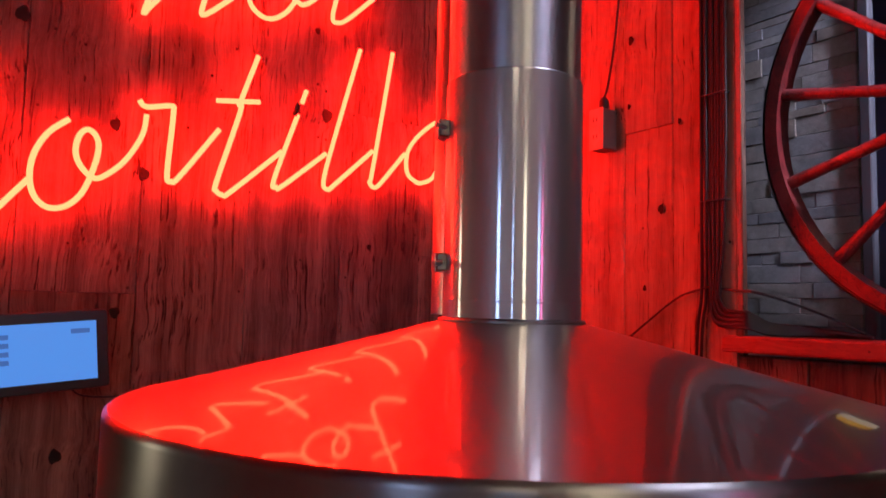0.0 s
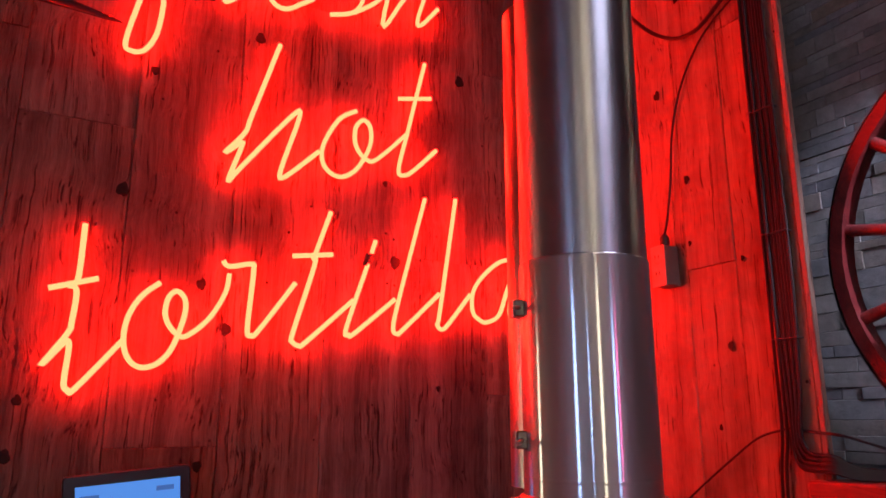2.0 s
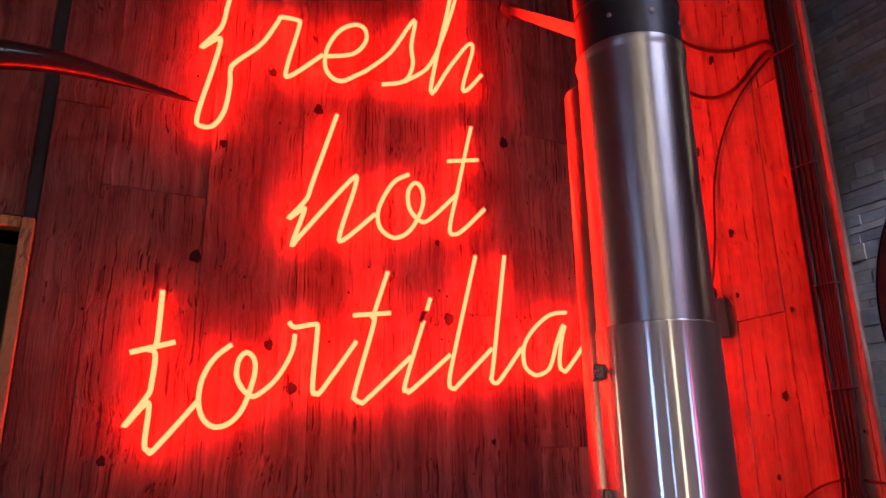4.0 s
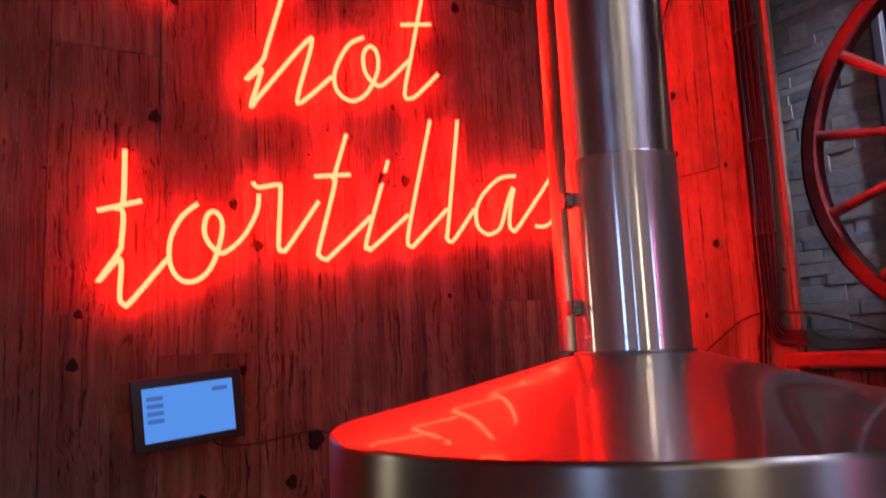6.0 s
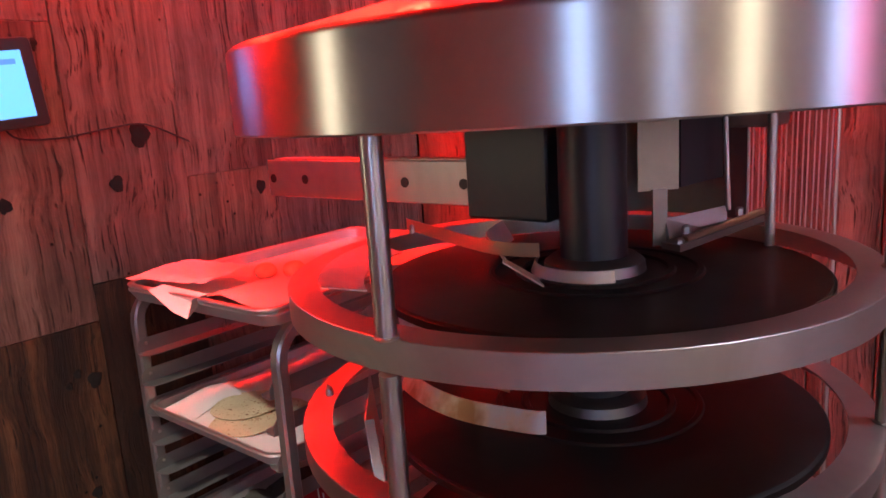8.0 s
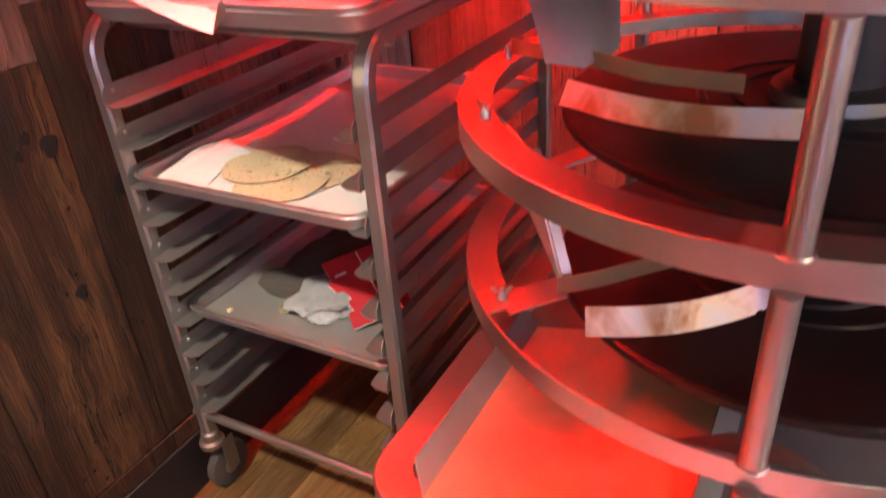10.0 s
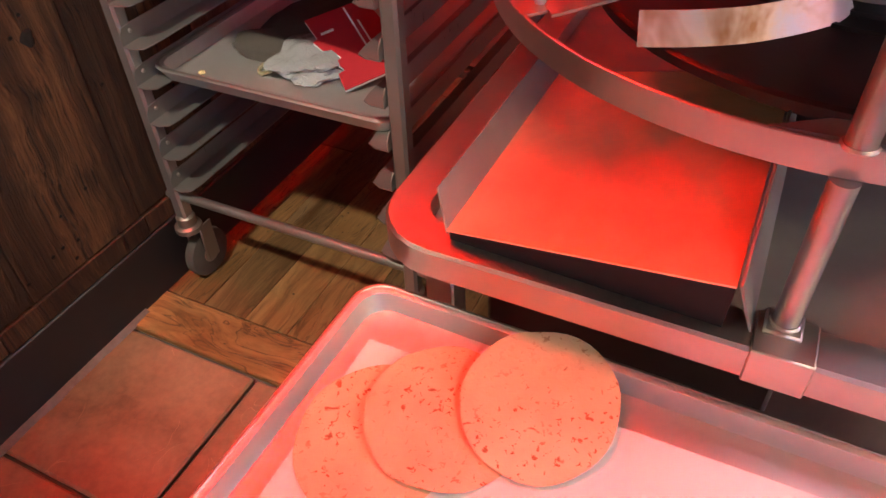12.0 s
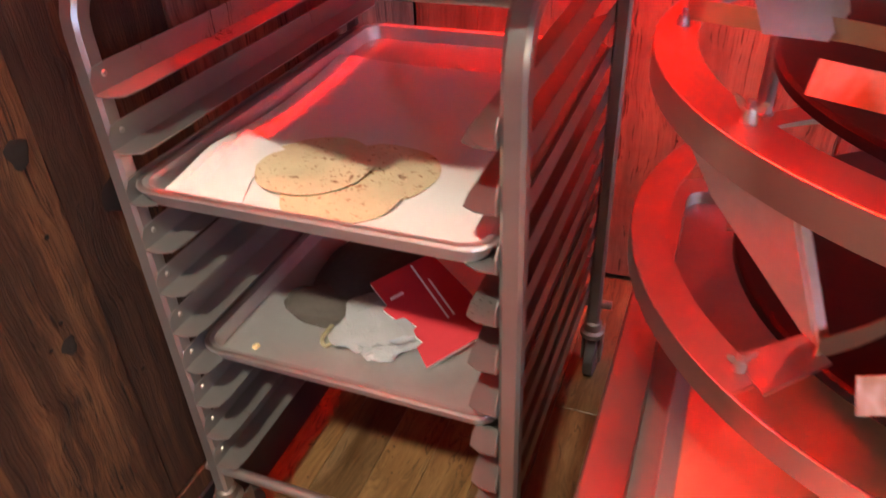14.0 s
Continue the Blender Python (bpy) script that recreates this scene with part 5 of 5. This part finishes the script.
def tortilla(loc, r, seed, label, squash=0.93, tilt=(0, 0)):
    bm = bmesh.new()
    segs, rings = 40, 7
    prev = None
    top = bm.verts.new((0, 0, 0.0026))
    rr = random.Random(seed)
    ph = [rr.uniform(0, 6) for _ in range(4)]
    loops = []
    for q in range(1, rings + 1):
        f = q / rings
        loop = []
        for k in range(segs):
            a = 2 * math.pi * k / segs
            rad = r * f * (1 + 0.02 * math.sin(2 * a + ph[0]) + 0.012 * math.sin(3 * a + ph[1]) + 0.008 * math.sin(7 * a + ph[2]))
            x, y = rad * math.cos(a), rad * squash * math.sin(a)
            z = 0.0022 + 0.0016 * noise.noise(Vector((x * 25 + seed, y * 25, seed))) + 0.0012 * f * math.sin(4 * a + ph[3])
            loop.append(bm.verts.new((x, y, z + 0.0008)))
        loops.append(loop)
    for k in range(segs):
        bm.faces.new((top, loops[0][k], loops[0][(k + 1) % segs]))
    for a, b in zip(loops, loops[1:]):
        for k in range(segs):
            bm.faces.new((a[k], b[k], b[(k + 1) % segs], a[(k + 1) % segs]))
    skirt = [bm.verts.new((v.co.x * 0.985, v.co.y * 0.985, v.co.z - 0.0016)) for v in loops[-1]]
    for k in range(segs):
        bm.faces.new((loops[-1][k], skirt[k], skirt[(k + 1) % segs], loops[-1][(k + 1) % segs]))
    bm.faces.new(skirt)
    moved(bm, pose(*loc, tilt[0], tilt[1], 0))
    return single("tortilla", bm, M_TORT, loc, label, "tortilla", "tortillas")


tortilla((-1.426, -0.738, 0.4365), 0.084, 1, "pale toasted flour tortilla on parchment")
tortilla((-1.379, -0.788, 0.4398), 0.082, 2, "pale toasted flour tortilla overlapping its neighbours", 0.96, (3, 0))
tortilla((-1.334, -0.866, 0.4485), 0.081, 3, "pale toasted flour tortilla on top of the row", 0.95, (2, -7))
tortilla((-0.925, -0.308, 0.7309), 0.082, 4, "pale flour tortilla with brown toasted spots")
tortilla((-0.872, -0.328, 0.7289), 0.079, 5, "pale flour tortilla with brown toasted spots", 0.95, (0.6, 0))
tortilla((-0.885, -0.246, 0.7345), 0.080, 6, "pale flour tortilla lying over two others", 0.94, (-0.6, 0))
for x, y in ((-0.83, -0.29), (-0.79, -0.335), (-0.76, -0.375)):
    bm = bmesh.new()
    bmesh.ops.create_uvsphere(bm, u_segments=18, v_segments=10, radius=0.024)
    for v in bm.verts:
        v.co.z = max(-0.012, v.co.z * 0.75) + 0.002 * noise.noise(v.co * 60)
    moved(bm, Matrix.Translation((x, y, 1.0275)))
    single("dough_ball", bm, M_DOUGH, (x, y, 1.0155), "small flattened ball of tortilla dough on parchment", "dough ball", "dough balls")

# ---- rack ----
rack = thing("pan_rack", (-0.70, Y_RACK, 0), "half-height aluminium sheet-pan rack on castors", "rack")
M_RUBBER = plain("worn_grey_rubber", (0.055, 0.047, 0.04), 0.7, 0, 0.4, 40, 0.2)
RX0, RX1, RZ = -1.002, -0.385, 0.999
for yy in (-0.049, -0.541):
    arch = [(RX0, yy, 0.16), (RX0, yy, 0.60), (RX0, yy, RZ - 0.075)] + [(RX0 + 0.06 - 0.06 * math.cos(a), yy, RZ - 0.0725 + 0.06 * math.sin(a)) for a in [math.pi / 2 * k / 6 for k in range(1, 7)]]
    arch += [(2 * ((RX0 + RX1) / 2) - x, y, z) for x, y, z in reversed(arch)]
    bm = bmesh.new()
    rows = []
    for i, p in enumerate(arch):
        a, b = Vector(arch[max(i - 1, 0)]), Vector(arch[min(i + 1, len(arch) - 1)])
        d = (b - a).normalized()
        u, v = Vector((0, 1, 0)), d.cross(Vector((0, 1, 0)))
        rows.append([Vector(p) + 0.0125 * (c * u + s * v) for c, s in ((1, 0.65), (0.65, 1), (-0.65, 1), (-1, 0.65), (-1, -0.65), (-0.65, -1), (0.65, -1), (1, -0.65))])
    side_f = part("side_frame", loft([[tuple(v) for v in r] for r in rows], bm), M_RACK, rack, "arched square-tube side frame")
    inner = 1 if yy < -0.3 else -1
    for k in range(10):
        z = 0.8624 - 0.0692 * k
        yi = yy + inner * 0.0128
        w = 0.040 * inner
        # angle slide with a rounded lip
        bm = bmesh.new()
        prof = [(yi, z + 0.030), (yi, z), (yi + w, z), (yi + w, z - 0.0018), (yi - inner * -0.0018, z - 0.0018), (yi + inner * 0.0018, z + 0.030)]
        lip = [(RX0 - 0.018, 0.55), (RX0 - 0.022 + 0.012, 0.92), (RX0 + 0.012, 1.0), (RX1 - 0.012, 1.0), (RX1 + 0.018, 0.6)]
        rws = []
        for x, f in lip:
            rws.append([(x, yi, z + 0.030 * f), (x, yi, z - 0.0018), (x, yi + w * f, z - 0.0018), (x, yi + w * f, z), (x, yi + inner * 0.0018, z), (x, yi + inner * 0.0018, z + 0.030 * f)])
        sl = part("slide", loft(rws, bm), M_RACK, rack, "angled aluminium pan slide", smooth=False)
        for x in (RX0 + 0.004, RX1 - 0.004):
            part("rivet", moved(disc_capped([(0.004, 0), (0.003, 0.0025)], 0, 0, 8), Matrix.Translation((x, yi + inner * 0.0018, z + 0.018)) @ Matrix.Rotation(radians(-90 * inner), 4, "X")), M_STEEL, sl)
for x in (RX0, RX1):
    part("cross_bar", tube([(x, -0.028, 0.21), (x, -0.29, 0.21), (x, -0.575, 0.21)], 0.009, 10), M_RACK, rack)
    part("cross_bar", tube([(x + (0.075 if x < -0.7 else -0.075), -0.049, RZ - 0.03), (x + (0.075 if x < -0.7 else -0.075), -0.541, RZ - 0.03)], 0.008, 10), M_RACK, rack)
for x in (RX0, RX1):
    for yy in (-0.049, -0.541):
        cs = part("castor", disc_capped([(0.013, 0.165), (0.018, 0.16), (0.018, 0.142), (0.026, 0.138), (0.026, 0.128), (0.010, 0.124)], x, yy, 20), M_DIM, rack, "swivel castor")
        part("fork", box(x + 0.004, x + 0.036, yy - 0.022, yy - 0.018, 0.045, 0.132, 0.001), M_DIM, cs)
        part("fork", box(x + 0.004, x + 0.036, yy + 0.018, yy + 0.022, 0.045, 0.132, 0.001), M_DIM, cs)
        part("wheel", moved(disc_capped([(0.040, -0.0125), (0.050, -0.010), (0.052, 0.0), (0.050, 0.010), (0.040, 0.0125)], 0, 0, 28), Matrix.Translation((x + 0.022, yy, 0.052)) @ Matrix.Rotation(radians(90), 4, "X")), M_RUBBER, cs, "grey rubber castor wheel")
        part("hub", moved(disc_capped([(0.018, -0.0145), (0.020, -0.0135), (0.020, 0.0135), (0.018, 0.0145)], 0, 0, 20), Matrix.Translation((x + 0.022, yy, 0.052)) @ Matrix.Rotation(radians(90), 4, "X")), M_DIM, cs, "steel wheel hub")
for yy in (-0.049, -0.541):
    part("top_bolt", moved(disc_capped([(0.006, 0), (0.006, 0.003), (0.003, 0.006)], 0, 0, 12), Matrix.Translation((RX0 + 0.085, yy + (0.0128 if yy < -0.3 else -0.0128), RZ - 0.012)) @ Matrix.Rotation(radians(-90 if yy < -0.3 else 90), 4, "X")), M_STEEL, rack)

# ---- things on the lower rack pan ----
card = thing("red_booklet", (-0.88, -0.38, 0.451), "red card booklet with a torn stepped edge and white lines", "booklet")
ka, kb, kc = Vector((-0.826, -0.271, 0.508)), Vector((-0.912, -0.393, 0.454)), Vector((-0.82, -0.457, 0.476))
kx, ky = (ka - kb).normalized(), (kc - kb)
ky = (ky - kx * ky.dot(kx)).normalized()
km = Matrix((kx, ky, ky.cross(kx))).transposed().to_4x4()
km.translation = kb
outline = [(0.0, 0.0), (0.034, 0.004), (0.036, 0.016), (0.058, 0.010), (0.062, 0.022), (0.085, 0.014), (0.088, 0.002), (0.112, -0.006), (0.115, 0.003), (0.161, 0.0), (0.158, 0.105), (0.06, 0.118), (0.0, 0.112)]
part("cover", moved(sheet([(x, y, 0.003) for x, y in outline], 0.0012), km), M_RED, card, "red printed cover", smooth=False)
part("page_block", moved(sheet([(x * 0.99, y * 0.985, -0.001) for x, y in outline], 0.0035), km), M_PAPER, card, "white page edges", smooth=False)
for y0, y1, x0, x1 in ((0.066, 0.069, 0.05, 0.155), (0.076, 0.079, 0.05, 0.12)):
    part("text_bar", moved(box(x0, x1, y0, y1, 0.0044, 0.0048), km), M_WHITE, card, smooth=False)
part("text_bar", moved(box(0.118, 0.123, 0.012, 0.034, 0.0044, 0.0048), km), M_WHITE, card, smooth=False)


def lump(name, loc, size, seed, material, label, category, rough=0.35):
    bm = bmesh.new()
    bmesh.ops.create_icosphere(bm, subdivisions=4, radius=1.0)
    for v in bm.verts:
        n = v.co.normalized()
        k = 1 + rough * noise.noise(n * 1.7 + Vector((seed, 0, 0))) + rough * 0.6 * abs(noise.noise(n * 4.5 + Vector((0, seed, 0))))
        v.co = Vector((n.x * size[0] * k, n.y * size[1] * k, max(-0.35, n.z) * size[2] * k))
    low = min(v.co.z for v in bm.verts)
    moved(bm, Matrix.Translation((loc[0], loc[1], loc[2] - low)))
    return single(name, bm, material, loc, label, category)


m_bag, nt_b, b_b = nodes_of("clear_plastic_film")
b_b.inputs["Base Color"].default_value = (0.86, 0.86, 0.86, 1)
b_b.inputs["Roughness"].default_value = 0.22
b_b.inputs["Transmission Weight"].default_value = 0.7
b_b.inputs["IOR"].default_value = 1.2
bump(nt_b, b_b, noise_tex(nt_b, coords(nt_b, (1, 1, 1)).outputs["Vector"], 45.0, 4, 0.6, 1.5), 0.9, 0.004)
lump("plastic_bag", (-0.855, -0.30, 0.4491), (0.072, 0.062, 0.024), 3, m_bag, "crumpled clear plastic bag on the lower pan", "bag", 0.45)
glove = thing("oven_glove", (-0.73, -0.22, 0.4491), "dark grey quilted oven glove on the lower pan", "glove")


def pad(c, size, seed, turn):
    """A stuffed, quilted lobe of cloth."""
    bm = bmesh.new()
    bmesh.ops.create_icosphere(bm, subdivisions=4, radius=1.0)
    for v in bm.verts:
        n = v.co.normalized()
        quilt = 0.05 * abs(math.sin(n.x * 9)) + 0.05 * abs(math.sin(n.y * 6))
        k = 1 + 0.25 * noise.noise(n * 1.7 + Vector((seed, 0, 0))) + quilt
        v.co = Vector((n.x * size[0] * k, n.y * size[1] * k, max(-0.3, n.z) * size[2] * k))
    low = min(v.co.z for v in bm.verts)
    return moved(bm, pose(c[0], c[1], c[2] - low, 0, 0, turn))


part("palm", pad((-0.72, -0.22, 0.4491), (0.13, 0.075, 0.028), 9, 5), M_CLOTH, glove)
part("thumb", pad((-0.78, -0.295, 0.4491), (0.055, 0.026, 0.016), 4, 30), M_CLOTH, glove)
part("cuff", pad((-0.835, -0.20, 0.4491), (0.040, 0.075, 0.022), 6, 5), plain("cuff_binding", (0.06, 0.05, 0.04), 0.95, 0, 0.2, 90, 0.5), glove, "paler bound cuff")
loop_p = smooth_path([(-0.865, -0.225, 0.455), (-0.90, -0.222, 0.455), (-0.915, -0.235, 0.454), (-0.895, -0.243, 0.454), (-0.865, -0.236, 0.455)], 5)
part("loop", tube(loop_p, 0.0035, 6), plain("tan_cord", (0.28, 0.24, 0.14), 0.9, 0, 0.2, 90, 0.4), glove, "tan fabric hanging loop")
lump("crumb", (-0.945, -0.135, 0.4491), (0.006, 0.005, 0.003), 5, M_DOUGH, "small yellow crumb on the pan", "crumb")

# ---- low stand under the fresh pan ----
stand = thing("low_stand", (-1.487, -0.943, 0), "low stainless stand under the pan of tortillas", "stand")
part("top", box(-1.69, -1.297, -1.238, -0.658, 0.410, 0.431, 0.003), M_STEEL, stand)
for x in (-1.66, -1.327):
    for y in (-1.208, -0.688):
        part("leg", tube([(x, y, 0.0), (x, y, 0.411)], 0.014, 12), M_STEEL, stand)

# ---- wire stand between oven and low wall ----
wire = thing("wire_stand", (-0.12, -1.13, 0), "upright wire stand with rows of thin chromed rods", "wire rack")
for y in (-1.045, -1.215):
    part("upright", tube([(-0.12, y, 0.0), (-0.12, y, 1.32)], 0.0055, 10), M_STEEL, wire)
part("rail", box(-0.13, -0.11, -1.24, -1.02, 1.008, 1.020, 0.002), M_BLACK, wire, "black rail")
part("rail", box(-0.13, -0.11, -1.24, -1.02, 1.29, 1.302, 0.002), M_BLACK, wire, "black rail")
for k in range(15):
    y = -1.055 - 0.0107 * k
    part("rod", tube([(-0.12 + 0.006 * (k % 2), y, 1.018), (-0.12 + 0.006 * (k % 2), y - 0.002, 1.29)], 0.0018, 6), M_STEEL, wire)

# ---- room lights ----
def ceiling_light(x, y, sx, sy, material, label):
    t = thing("ceiling_light", (x, y, H_ROOM), label, "ceiling light", "ceiling lights")
    part("frame", box(x - sx - 0.02, x + sx + 0.02, y - sy - 0.02, y + sy + 0.02, H_ROOM - 0.05, H_ROOM - 0.001, 0.004), M_BLACK, t)
    part("diffuser", box(x - sx, x + sx, y - sy, y + sy, H_ROOM - 0.058, H_ROOM - 0.0505), material, t, "lit diffuser", smooth=False)


ceiling_light(-1.55, -3.5, 0.3, 0.3, M_LAMP_W, "warm square ceiling light")
ceiling_light(-3.1, -4.1, 0.3, 0.3, M_LAMP_W, "warm square ceiling light")
ceiling_light(2.4, -2.0, 0.2, 0.2, M_LAMP_W, "warm square ceiling light")
# Added violet fill; no fixture is seen at this spot.
ceiling_light(-0.36, -2.5, 0.32, 0.32, M_LAMP_V, "added violet-white ceiling fill light")


def wall_screen(x0, x1, z0, z1, y, material, label):
    t = thing("wall_screen", ((x0 + x1) / 2, y, z0), label, "screen", "wall screens")
    part("case", box(x0 - 0.03, x1 + 0.03, y - 0.05, y, z0 - 0.03, z1 + 0.03, 0.005), M_BLACK, t)
    part("glow_face", box(x0, x1, y + 0.001, y + 0.004, z0, z1), material, t, "glowing face", smooth=False)


# Unseen glowing panels, added so the flue reflects coloured streaks; screens in form only.
wall_screen(-3.9, -3.68, 1.2, 2.2, -4.94, M_LAMP_B, "tall blue panel added for reflected streaks")
wall_screen(-2.32, -1.96, 1.0, 2.5, -4.94, M_PANEL_W, "bright tall panel added for reflected streaks")
wall_screen(-0.62, -0.36, 1.2, 2.2, -4.94, M_LAMP_B, "tall blue panel added for reflected streaks")
wall_screen(-0.18, -0.06, 1.3, 2.2, -4.94, M_LAMP_P, "narrow pink panel added for reflected streaks")
side_glow = thing("wall_screen", (-4.6, -3.2, 1.0), "tall blue side-wall panel added for reflected streaks", "screen", "wall screens")
part("case", box(-4.599, -4.55, -3.43, -2.97, 1.0, 2.43, 0.005), M_BLACK, side_glow)
part("glow_face", box(-4.549, -4.546, -3.40, -3.00, 1.03, 2.40), M_LAMP_B, side_glow, "glowing face", smooth=False)
# Unseen warm panel, added for the streak on the flue's left.
back_glow = thing("wall_screen", (-3.75, 1.6, 0.9), "bright back-room panel added for reflected streaks", "screen", "wall screens")
part("case", box(-4.05, -3.52, 1.56, 1.599, 0.87, 2.13, 0.005), M_BLACK, back_glow)
part("glow_face", box(-4.02, -3.55, 1.555, 1.559, 0.9, 2.1), M_PANEL_W, back_glow, "glowing face", smooth=False)
ceiling_light(-2.35, 0.8, 0.13, 0.13, M_LAMP_W, "small warm ceiling light behind the doorway")
